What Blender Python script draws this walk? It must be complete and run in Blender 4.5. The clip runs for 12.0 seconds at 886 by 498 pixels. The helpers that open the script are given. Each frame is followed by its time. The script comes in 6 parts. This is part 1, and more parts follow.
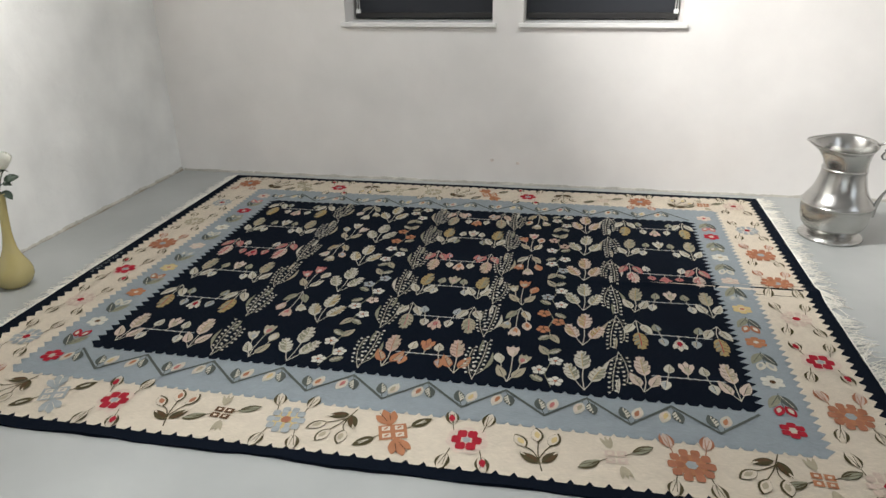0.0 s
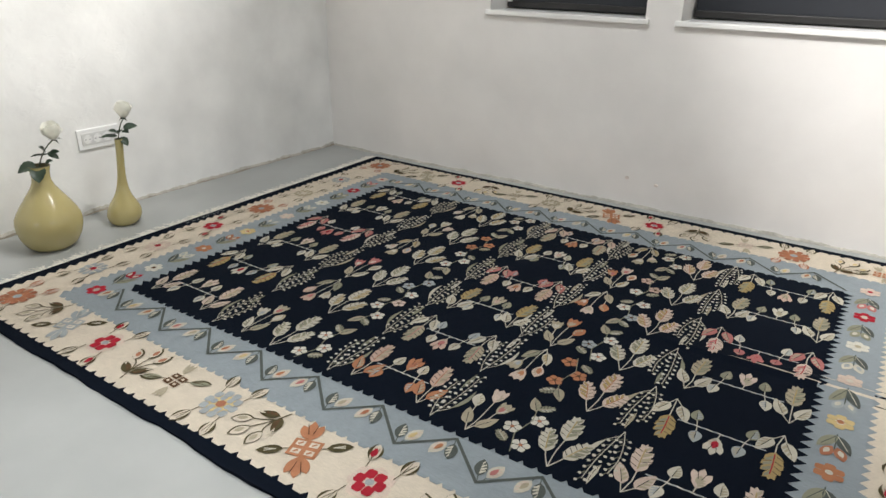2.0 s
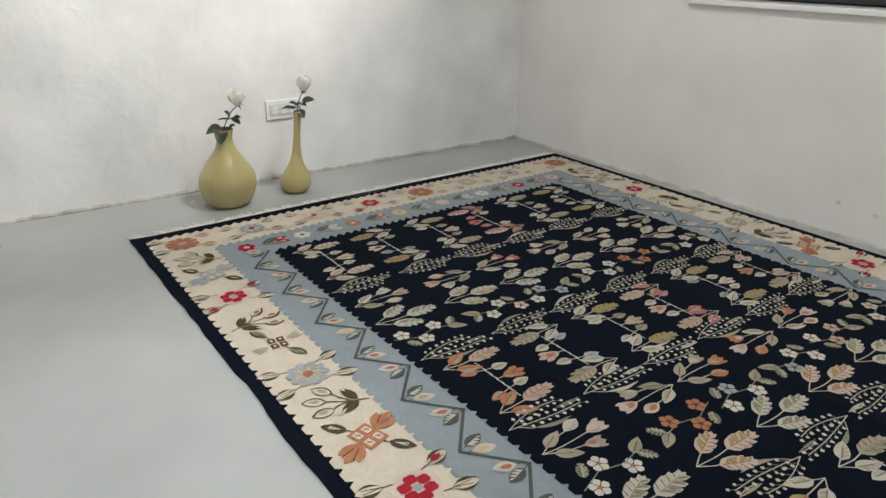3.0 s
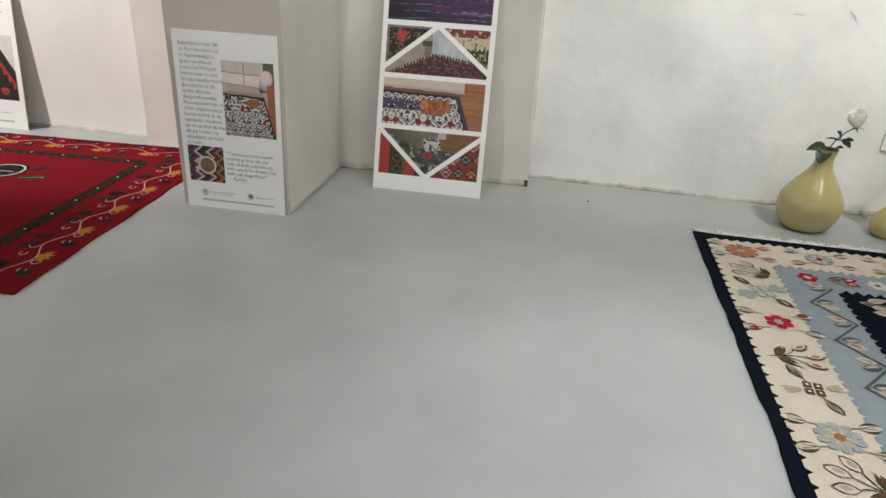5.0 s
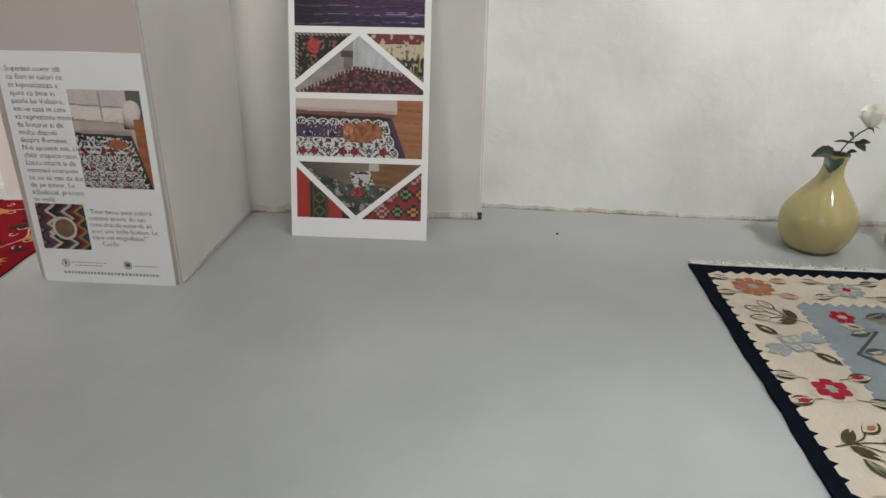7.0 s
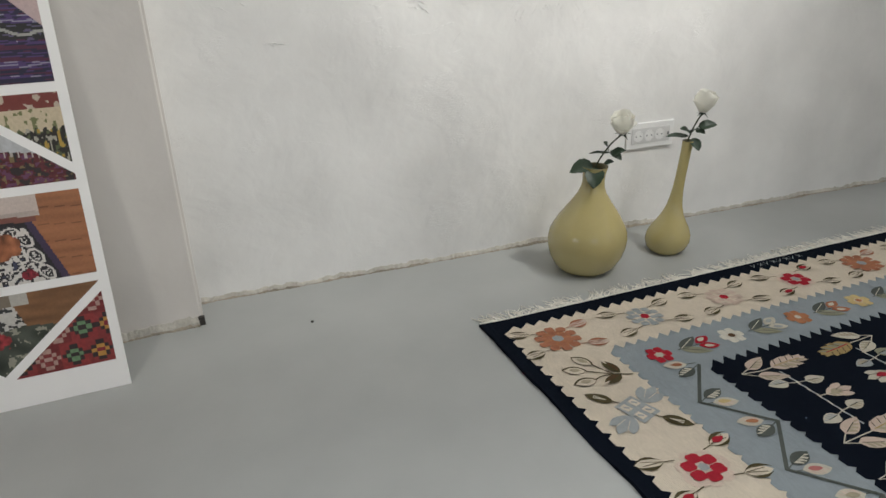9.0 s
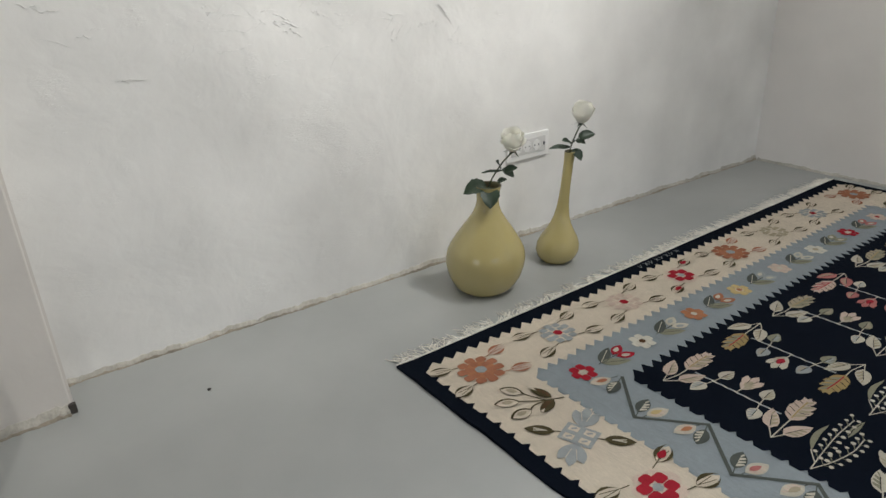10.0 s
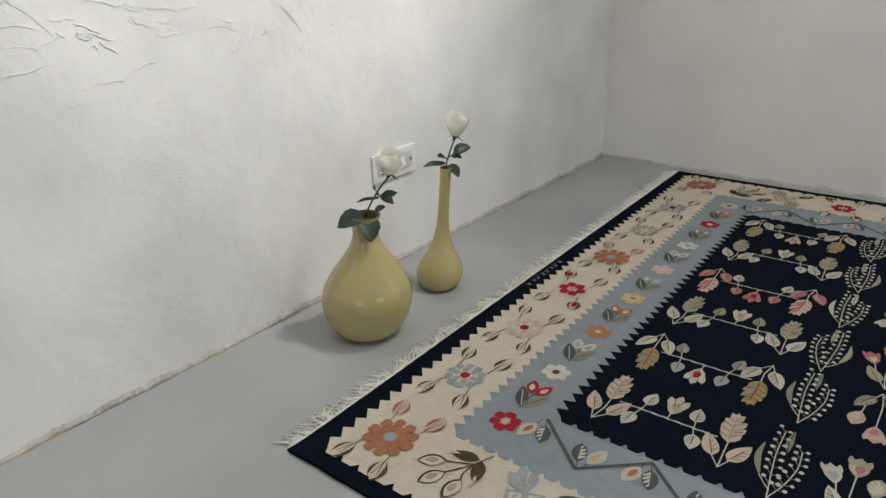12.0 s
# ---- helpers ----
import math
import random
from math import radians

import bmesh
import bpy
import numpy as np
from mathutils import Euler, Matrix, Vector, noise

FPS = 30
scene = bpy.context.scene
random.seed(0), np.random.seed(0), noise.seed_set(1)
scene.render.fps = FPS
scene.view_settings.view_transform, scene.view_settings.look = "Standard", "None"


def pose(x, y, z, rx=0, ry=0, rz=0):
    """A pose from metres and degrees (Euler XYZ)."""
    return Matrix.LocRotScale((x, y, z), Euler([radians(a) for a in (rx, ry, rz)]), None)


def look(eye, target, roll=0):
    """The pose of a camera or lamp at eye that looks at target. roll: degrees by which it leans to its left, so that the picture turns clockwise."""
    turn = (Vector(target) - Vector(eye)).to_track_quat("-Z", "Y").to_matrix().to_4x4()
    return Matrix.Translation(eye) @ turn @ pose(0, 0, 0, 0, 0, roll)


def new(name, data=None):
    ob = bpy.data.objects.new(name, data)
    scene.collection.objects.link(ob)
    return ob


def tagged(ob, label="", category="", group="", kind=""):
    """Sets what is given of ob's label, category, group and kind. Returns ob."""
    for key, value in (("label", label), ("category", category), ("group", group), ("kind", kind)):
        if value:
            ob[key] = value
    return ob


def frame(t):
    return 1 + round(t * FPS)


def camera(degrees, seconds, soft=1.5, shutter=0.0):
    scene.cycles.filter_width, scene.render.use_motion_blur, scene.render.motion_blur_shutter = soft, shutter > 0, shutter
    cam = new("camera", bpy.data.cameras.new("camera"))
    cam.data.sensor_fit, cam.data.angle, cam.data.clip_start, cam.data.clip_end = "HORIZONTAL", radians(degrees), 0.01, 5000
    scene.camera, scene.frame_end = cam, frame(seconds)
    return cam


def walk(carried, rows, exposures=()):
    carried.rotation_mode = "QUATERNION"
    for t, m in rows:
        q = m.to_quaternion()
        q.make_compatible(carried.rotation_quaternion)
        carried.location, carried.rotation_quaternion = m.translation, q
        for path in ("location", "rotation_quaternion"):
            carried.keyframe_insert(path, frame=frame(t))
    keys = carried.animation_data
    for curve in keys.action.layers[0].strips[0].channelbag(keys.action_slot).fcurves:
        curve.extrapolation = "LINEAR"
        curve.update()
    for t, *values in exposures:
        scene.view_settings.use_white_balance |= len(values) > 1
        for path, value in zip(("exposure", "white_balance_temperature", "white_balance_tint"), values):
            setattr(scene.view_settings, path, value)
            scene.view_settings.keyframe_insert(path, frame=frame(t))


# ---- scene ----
cam = camera(66.8, 12.0)
PATH = [
    (0, (0.399, 0.435, 1.246), (0.048, 2.23, 0.438), -0.9),
    (0.5, (0.594, 0.579, 1.221), (0.222, 2.371, 0.416), -0.3),
    (1, (0.729, 0.712, 1.201), (0.22, 2.472, 0.399), 0.0),
    (1.5, (0.882, 0.838, 1.185), (0.179, 2.53, 0.381), 0.3),
    (2, (0.991, 0.971, 1.154), (-0.023, 2.497, 0.353), 0.8),
    (2.5, (1.051, 1.136, 1.112), (-0.19, 2.484, 0.312), 0.7),
    (3, (1.099, 1.269, 1.065), (-0.367, 2.369, 0.265), 0.8),
    (3.5, (1.147, 1.311, 1.080), (-0.534, 2.018, 0.260), 1.7),
    (3.7, (1.156, 1.323, 1.058), (-0.605, 1.815, 0.246), 1.9),
    (5.3, (1.03, 1.074, 1.067), (-0.752, 0.74, 0.224), 2.4),
    (5.5, (0.967, 1.031, 1.052), (-0.817, 0.687, 0.215), 2.0),
    (6, (0.814, 0.99, 1.028), (-0.984, 0.716, 0.198), 1.4),
    (6.5, (0.674, 1.025, 0.989), (-1.133, 0.766, 0.173), 0.8),
    (7, (0.503, 1.058, 0.965), (-1.323, 0.93, 0.159), 0.7),
    (7.5, (0.334, 1.081, 0.952), (-1.497, 1.066, 0.148), -0.0),
    (7.7, (0.264, 1.045, 0.92), (-1.575, 1.119, 0.139), 0.1),
    (9.3, (-0.198, 1.042, 0.961), (-1.844, 1.857, 0.168), -2.0),
    (9.5, (-0.241, 1.02, 0.964), (-1.844, 1.92, 0.176), -2.0),
    (10, (-0.326, 0.961, 1.005), (-1.803, 2.045, 0.204), -2.4),
    (10.5, (-0.399, 0.923, 1.006), (-1.757, 2.152, 0.204), -2.5),
    (11, (-0.464, 0.923, 0.988), (-1.763, 2.217, 0.189), -2.4),
    (11.5, (-0.548, 0.968, 0.98), (-1.782, 2.321, 0.176), -2.3),
    (12, (-0.631, 1.047, 0.995), (-1.754, 2.486, 0.179), -2.1),
]
walk(cam, [(t, look(eye, target, roll)) for t, eye, target, roll in PATH], [(0.0, -0.05), (1.5, -0.06), (2.0, 0.06), (2.5, 0.10), (3.0, -0.04), (3.6, -0.2), (5.3, -0.10), (6.5, -0.10), (7.0, -0.23), (7.7, -0.21), (9.3, -0.35), (12.0, -0.27)])

# ---- world and light ----
world = bpy.data.worlds.new("world")
scene.world = world
world.use_nodes = True
wn = world.node_tree
sky = wn.nodes.new("ShaderNodeTexSky")
sky.sky_type, sky.sun_disc = "NISHITA", False
sky.sun_elevation, sky.sun_rotation = radians(35), radians(160)
wn.links.new(sky.outputs[0], wn.nodes["Background"].inputs[0])
wn.nodes["Background"].inputs[1].default_value = 0.1


def area_lamp(name, eye, target, sx, sy, watts, colour):
    d = bpy.data.lights.new(name, "AREA")
    d.shape, d.size, d.size_y, d.energy, d.color = "RECTANGLE", sx, sy, watts, colour
    new(name, d).matrix_world = look(eye, target)


def spot_lamp(name, eye, target, watts, cone, blend, radius, colour):
    d = bpy.data.lights.new(name, "SPOT")
    d.energy, d.spot_size, d.spot_blend, d.shadow_soft_size, d.color = watts, radians(cone), blend, radius, colour
    new(name, d).matrix_world = look(eye, target)


COOL, WARM = (0.95, 0.985, 1.0), (1.0, 0.985, 0.96)
GLOW = (1.0, 0.974, 0.93)
# unseen sources: daylight in two assumed openings behind the walker, two added ceiling strips, and ceiling spots on the
# walls
area_lamp("daylight_south", (0.6, -3.93, 1.55), (0.6, 0.0, 1.2), 2.6, 1.5, 10, COOL)
area_lamp("daylight_east", (3.93, 0.6, 1.55), (0.0, 0.6, 1.1), 2.2, 1.5, 10, COOL)
# no strip is seen; these are added for fill and streaked highlights
for strip_x, strip_y, strip_w in ((-0.5, 1.45, 9), (0.25, 2.8, 28)):
    area_lamp("added_ceiling_strip", (strip_x, strip_y, 2.78), (strip_x, strip_y, 0.0), 1.5, 0.05, strip_w, COOL)
spot_lamp("spot_rug", (-0.30, 1.40, 2.76), (-0.28, 1.24, 0.0), 140, 54, 1.0, 0.20, COOL)
spot_lamp("spot_bay", (-0.7, -2.7, 2.74), (-2.15, -2.0, 0.9), 430, 70, 0.6, 0.05, GLOW)
# added fill with no known fixture, brightens the pier front and its poster
spot_lamp("fill_spot_pier", (-0.10, 0.05, 2.74), (-1.55, 0.08, 0.62), 88, 54, 1.0, 0.06, GLOW)
spot_lamp("spot_wall", (-0.70, 3.06, 2.74), (-2.05, 2.44, 1.85), 280, 87, 1.0, 0.025, GLOW)
spot_lamp("spot_jug", (-0.65, 2.35, 2.74), (2.3, 4.1, 0.75), 560, 66, 1.0, 0.05, WARM)

# ---- materials ----


def material(name, colour, rough=0.6, metal=0.0, vary=0.06, scale=6.0, bump=0.0, bump_scale=60.0, island=0.0, fine=0.0, spec=0.5):
    """Principled surface with mottling at two scales and fine relief."""
    m = bpy.data.materials.new(name)
    m.use_nodes = True
    nt = m.node_tree
    b = nt.nodes["Principled BSDF"]
    b.inputs["Roughness"].default_value, b.inputs["Metallic"].default_value = rough, metal
    b.inputs["Specular IOR Level"].default_value = spec
    co = nt.nodes.new("ShaderNodeTexCoord")
    n1 = nt.nodes.new("ShaderNodeTexNoise")
    n1.inputs["Scale"].default_value, n1.inputs["Detail"].default_value = scale, 5
    n2 = nt.nodes.new("ShaderNodeTexNoise")
    n2.inputs["Scale"].default_value, n2.inputs["Detail"].default_value = bump_scale, 3
    nt.links.new(co.outputs["Object"], n1.inputs["Vector"])
    nt.links.new(co.outputs["Object"], n2.inputs["Vector"])
    mix = nt.nodes.new("ShaderNodeMath")
    mix.operation = "MULTIPLY_ADD"
    nt.links.new(n1.outputs["Fac"], mix.inputs[0])
    mix.inputs[1].default_value, mix.inputs[2].default_value = 2 * vary, 1 - vary
    value = mix.outputs[0]
    if fine:
        f = nt.nodes.new("ShaderNodeMath")
        f.operation = "MULTIPLY_ADD"
        nt.links.new(n2.outputs["Fac"], f.inputs[0])
        f.inputs[1].default_value = 2 * fine
        nt.links.new(value, f.inputs[2])
        g = nt.nodes.new("ShaderNodeMath")
        g.operation = "SUBTRACT"
        nt.links.new(f.outputs[0], g.inputs[0])
        g.inputs[1].default_value = fine
        value = g.outputs[0]
    if island:
        geo = nt.nodes.new("ShaderNodeNewGeometry")
        f = nt.nodes.new("ShaderNodeMath")
        f.operation = "MULTIPLY_ADD"
        nt.links.new(geo.outputs["Random Per Island"], f.inputs[0])
        f.inputs[1].default_value = island
        nt.links.new(value, f.inputs[2])
        value = f.outputs[0]
    mul = nt.nodes.new("ShaderNodeVectorMath")
    mul.operation = "SCALE"
    mul.inputs[0].default_value = colour[:3]
    nt.links.new(value, mul.inputs["Scale"])
    nt.links.new(mul.outputs[0], b.inputs["Base Color"])
    if bump:
        bp = nt.nodes.new("ShaderNodeBump")
        bp.inputs["Strength"].default_value, bp.inputs["Distance"].default_value = 1.0, bump
        nt.links.new(n2.outputs["Fac"], bp.inputs["Height"])
        nt.links.new(bp.outputs[0], b.inputs["Normal"])
    return m


def wool(name, colour, island=0.12):
    """Flat-woven wool: ribs of weft, lint and slight fading."""
    m = material(name, colour, rough=0.95, vary=0.10, scale=22, fine=0.10, bump_scale=420, island=island, spec=0.06)
    nt = m.node_tree
    co = nt.nodes.new("ShaderNodeTexCoord")
    w = nt.nodes.new("ShaderNodeTexWave")
    w.wave_type, w.bands_direction = "BANDS", "Y"
    w.inputs["Scale"].default_value, w.inputs["Distortion"].default_value = 95, 1.5
    w.inputs["Detail"].default_value = 2
    nt.links.new(co.outputs["Object"], w.inputs["Vector"])
    bp = nt.nodes.new("ShaderNodeBump")
    bp.inputs["Strength"].default_value, bp.inputs["Distance"].default_value = 0.6, 0.0012
    nt.links.new(w.outputs["Fac"], bp.inputs["Height"])
    nt.links.new(bp.outputs[0], nt.nodes["Principled BSDF"].inputs["Normal"])
    # weft ribs and short dyed-yarn streaks in the colour
    mp = nt.nodes.new("ShaderNodeMapping")
    mp.inputs["Scale"].default_value = (60, 420, 60)
    nt.links.new(co.outputs["Object"], mp.inputs["Vector"])
    streak = nt.nodes.new("ShaderNodeTexNoise")
    streak.inputs["Scale"].default_value, streak.inputs["Detail"].default_value = 1.0, 2
    nt.links.new(mp.outputs[0], streak.inputs["Vector"])
    rib = nt.nodes.new("ShaderNodeMath")
    rib.operation = "MULTIPLY_ADD"
    rib.inputs[1].default_value, rib.inputs[2].default_value = 0.20, 0.71
    nt.links.new(w.outputs["Fac"], rib.inputs[0])
    both = nt.nodes.new("ShaderNodeMath")
    both.operation = "MULTIPLY_ADD"
    both.inputs[1].default_value = 0.38
    nt.links.new(streak.outputs["Fac"], both.inputs[0])
    nt.links.new(rib.outputs[0], both.inputs[2])
    base = nt.nodes["Principled BSDF"].inputs["Base Color"]
    old = base.links[0].from_socket
    tint = nt.nodes.new("ShaderNodeVectorMath")
    tint.operation = "SCALE"
    nt.links.new(old, tint.inputs[0])
    nt.links.new(both.outputs[0], tint.inputs["Scale"])
    nt.links.new(tint.outputs[0], base)
    return m


def plaster(name, colour, relief, vary=0.12, pits=0.0):
    """Painted hand-trowelled plaster: broad trowel drags, small pits."""
    m = material(name, colour, rough=0.72, vary=vary, scale=3.0, spec=0.3)
    nt = m.node_tree
    co = nt.nodes.new("ShaderNodeTexCoord")
    mp = nt.nodes.new("ShaderNodeMapping")
    mp.inputs["Scale"].default_value = (1, 1, 1.15)
    nt.links.new(co.outputs["Object"], mp.inputs["Vector"])
    total = None
    for sc, amount in ((3.5, 1.0), (14.0, 0.22), (120.0, 0.03)):
        n = nt.nodes.new("ShaderNodeTexNoise")
        n.inputs["Scale"].default_value, n.inputs["Detail"].default_value, n.inputs["Distortion"].default_value = sc, 4, 0.6
        nt.links.new(mp.outputs[0], n.inputs["Vector"])
        f = nt.nodes.new("ShaderNodeMath")
        f.operation = "MULTIPLY_ADD"
        nt.links.new(n.outputs["Fac"], f.inputs[0])
        f.inputs[1].default_value = amount
        if total:
            nt.links.new(total, f.inputs[2])
        else:
            f.inputs[2].default_value = 0
        total = f.outputs[0]
    if pits:
        patch = nt.nodes.new("ShaderNodeTexNoise")
        patch.inputs["Scale"].default_value, patch.inputs["Detail"].default_value = 5.5, 3
        crust = nt.nodes.new("ShaderNodeTexNoise")
        crust.inputs["Scale"].default_value, crust.inputs["Detail"].default_value, crust.inputs["Distortion"].default_value = 75, 2, 1.5
        nt.links.new(co.outputs["Object"], patch.inputs["Vector"])
        drag = nt.nodes.new("ShaderNodeMapping")
        drag.inputs["Scale"].default_value = (1, 0.8, 2.4)
        nt.links.new(co.outputs["Object"], drag.inputs["Vector"])
        nt.links.new(drag.outputs[0], crust.inputs["Vector"])
        where = nt.nodes.new("ShaderNodeMapRange")
        where.inputs[1].default_value, where.inputs[2].default_value, where.inputs[4].default_value = 0.57, 0.66, pits
        nt.links.new(patch.outputs["Fac"], where.inputs[0])
        f = nt.nodes.new("ShaderNodeMath")
        f.operation = "MULTIPLY_ADD"
        nt.links.new(crust.outputs["Fac"], f.inputs[0])
        nt.links.new(where.outputs[0], f.inputs[1])
        nt.links.new(total, f.inputs[2])
        total = f.outputs[0]
    bp = nt.nodes.new("ShaderNodeBump")
    bp.inputs["Strength"].default_value, bp.inputs["Distance"].default_value = 1.0, relief
    nt.links.new(total, bp.inputs["Height"])
    nt.links.new(bp.outputs[0], nt.nodes["Principled BSDF"].inputs["Normal"])
    return m


PLASTER_ROUGH = plaster("rough_white_plaster", (0.79, 0.785, 0.765), 0.0075, 0.25, 0.22)
PLASTER_SMOOTH = plaster("smooth_white_plaster", (0.80, 0.772, 0.748), 0.004)
PLASTER_WARM = plaster("warm_grey_white_plaster", (0.66, 0.63, 0.595), 0.004, 0.16)
TAUPE = plaster("taupe_plaster", (0.53, 0.475, 0.435), 0.004)
TAUPE_PALE = plaster("pale_taupe_plaster", (0.71, 0.66, 0.625), 0.004)
CEILING_PAINT = plaster("ceiling_paint", (0.82, 0.82, 0.81), 0.002)
FLOOR = material("grey_cement_floor", (0.372, 0.382, 0.370), rough=0.36, vary=0.24, scale=2.3, bump=0.0006, bump_scale=9, fine=0.03)
JOINT = material("dirty_joint_mortar", (0.52, 0.495, 0.44), rough=0.9, vary=0.55, scale=11, bump=0.004, bump_scale=80, fine=0.25)
DIRT = material("brown_floor_dirt", (0.34, 0.30, 0.24), rough=0.95, vary=0.8, scale=6, bump=0.004, bump_scale=90, fine=0.2)
FILLER = material("rusty_filler", (0.70, 0.62, 0.57), rough=0.9, vary=0.5, scale=60, bump=0.001, bump_scale=120)
GAP = material("dark_gap", (0.05, 0.045, 0.04), rough=0.9)
SILL = material("white_sill_stone", (0.82, 0.81, 0.79), rough=0.35, vary=0.03)
BLIND = material("black_blind_fabric", (0.022, 0.024, 0.030), rough=0.85, vary=0.1, scale=30, bump=0.0004, bump_scale=600)
BLINDBAR = material("black_bar", (0.015, 0.014, 0.014), rough=0.5)
WPLASTIC = material("white_plastic", (0.80, 0.80, 0.79), rough=0.3, vary=0.01)
DPLASTIC = material("grey_plastic", (0.12, 0.12, 0.13), rough=0.4)
# white plastic darkened to paint the shade on the socket's inner frame
SHADED_PLASTIC = material("shaded_white_plastic", (0.62, 0.62, 0.61), rough=0.35)
CERAMIC = material("olive_yellow_glaze", (0.455, 0.385, 0.165), rough=0.10, vary=0.09, scale=7, spec=0.9, bump=0.0007, bump_scale=22, fine=0.03)
# body glaze darkened to paint the shade inside the vase mouths
CERAMIC_SHADED = material("shaded_inner_glaze", (0.10, 0.085, 0.03), rough=0.5)
PETAL = material("white_rose_petal", (0.95, 0.945, 0.895), rough=0.6, vary=0.06, scale=30, spec=0.2)
thin = PETAL.node_tree.nodes.new("ShaderNodeBsdfTranslucent")
thin.inputs[0].default_value = (0.93, 0.92, 0.84, 1)
blend = PETAL.node_tree.nodes.new("ShaderNodeMixShader")
blend.inputs[0].default_value = 0.36
PETAL.node_tree.links.new(PETAL.node_tree.nodes["Principled BSDF"].outputs[0], blend.inputs[1])
PETAL.node_tree.links.new(thin.outputs[0], blend.inputs[2])
PETAL.node_tree.links.new(blend.outputs[0], PETAL.node_tree.nodes["Material Output"].inputs["Surface"])
LEAFG = material("dark_rose_leaf", (0.022, 0.044, 0.022), rough=0.45, vary=0.25, scale=30, bump=0.001, bump_scale=120)
STEMG = material("rose_stem", (0.05, 0.065, 0.03), rough=0.6, vary=0.2, scale=40)
PEWTER = material("worn_pewter", (0.49, 0.485, 0.465), rough=0.24, metal=1.0, vary=0.42, scale=8, bump=0.0010, bump_scale=30, fine=0.05)
PEWTER_DARK = material("shaded_pewter", (0.20, 0.19, 0.175), rough=0.45, metal=1.0, vary=0.2)
YARN = material("off_white_yarn", (0.76, 0.73, 0.66), rough=0.95, vary=0.1, scale=60, island=0.2)
CARD = material("white_foam_board", (0.86, 0.85, 0.835), rough=0.5, vary=0.02)
CARDEDGE = material("foam_edge", (0.70, 0.69, 0.66), rough=0.8)
INK = material("dark_grey_ink", (0.03, 0.03, 0.03), rough=0.6)

WOOL = {k: wool("wool_" + k, c) for k, c in dict(
    navy=(0.0038, 0.0064, 0.0125), cream=(0.575, 0.503, 0.405), blush=(0.575, 0.462, 0.385), skyblue=(0.245, 0.275, 0.292), ivory=(0.49, 0.455, 0.375),
    pink=(0.47, 0.335, 0.27), rose=(0.40, 0.15, 0.14), beige=(0.355, 0.31, 0.225), sage=(0.235, 0.23, 0.165),
    gold=(0.34, 0.25, 0.115), olive=(0.075, 0.062, 0.032), slate=(0.085, 0.095, 0.085), greyblue=(0.31, 0.33, 0.33),
    red=(0.33, 0.022, 0.035), orange=(0.385, 0.17, 0.09), terra=(0.34, 0.145, 0.085), palepink=(0.52, 0.415, 0.345),
    brown=(0.10, 0.055, 0.030), white=(0.55, 0.525, 0.455), yellowpale=(0.52, 0.40, 0.20)).items()}
WOOL.update({k: wool("rugwool_" + k, c) for k, c in dict(
    crimson=(0.172, 0.006, 0.011), deepred=(0.150, 0.005, 0.009), darkgreen=(0.018, 0.022, 0.012), ochre=(0.42, 0.18, 0.03),
    violet=(0.038, 0.012, 0.020), vine=(0.60, 0.34, 0.30), ink=(0.012, 0.010, 0.014), magenta=(0.21, 0.012, 0.045)).items()})


def print_ink(name, c):
    return material("print_" + name, c, rough=0.45, vary=0.12, scale=45, island=0.1)


PHOTO = bpy.data.materials.new("photo_print")
PHOTO.use_nodes = True
dye = PHOTO.node_tree.nodes.new("ShaderNodeAttribute")
dye.attribute_name = "dye"
PHOTO.node_tree.links.new(dye.outputs["Color"], PHOTO.node_tree.nodes["Principled BSDF"].inputs["Base Color"])
PHOTO.node_tree.nodes["Principled BSDF"].inputs["Roughness"].default_value = 0.42

PRINT = {k: print_ink(k, c) for k, c in dict(
    black=(0.02, 0.018, 0.018), white=(0.62, 0.60, 0.56), redp=(0.40, 0.04, 0.03), orangep=(0.50, 0.17, 0.05), green=(0.06, 0.11, 0.05),
    yellow=(0.50, 0.33, 0.06), maroon=(0.12, 0.03, 0.03), grey=(0.30, 0.29, 0.28), darkgrey=(0.08, 0.085, 0.08)).items()}

# ---- building helpers ----


def thing(name, at, label, category, group=""):
    ob = new(name)
    ob.location = at
    ob.empty_display_size = 0.1
    return tagged(ob, label, category, group)


def mesh_of(name, bm, mats):
    me = bpy.data.meshes.new(name)
    bm.to_mesh(me)
    bm.free()
    for m in mats if isinstance(mats, (list, tuple)) else [mats]:
        me.materials.append(m)
    return me


def part(name, bm, mats, parent, label="", smooth=False, kind=""):
    me = bm if isinstance(bm, bpy.types.Mesh) else mesh_of(name, bm, mats)
    if smooth:
        me.polygons.foreach_set("use_smooth", [True] * len(me.polygons))
    ob = new(name, me)
    ob.parent = parent
    return tagged(ob, label, "", "", kind)


def structure(name, bm, mats, label, category):
    ob = new(name, mesh_of(name, bm, mats))
    return tagged(ob, label, category, "", "structure")


def box(bm, x0, x1, y0, y1, z0, z1, bevel=0.0, idx=0):
    r = bmesh.ops.create_cube(bm, size=1)
    for v in r["verts"]:
        v.co = Vector(((x0 + x1) / 2 + v.co.x * (x1 - x0), (y0 + y1) / 2 + v.co.y * (y1 - y0), (z0 + z1) / 2 + v.co.z * (z1 - z0)))
    faces = {f for v in r["verts"] for f in v.link_faces}
    for f in faces:
        f.material_index = idx
    if bevel:
        edges = {e for f in faces for e in f.edges}
        bmesh.ops.bevel(bm, geom=list(edges), offset=bevel, segments=2, profile=0.5, affect="EDGES")
    return bm


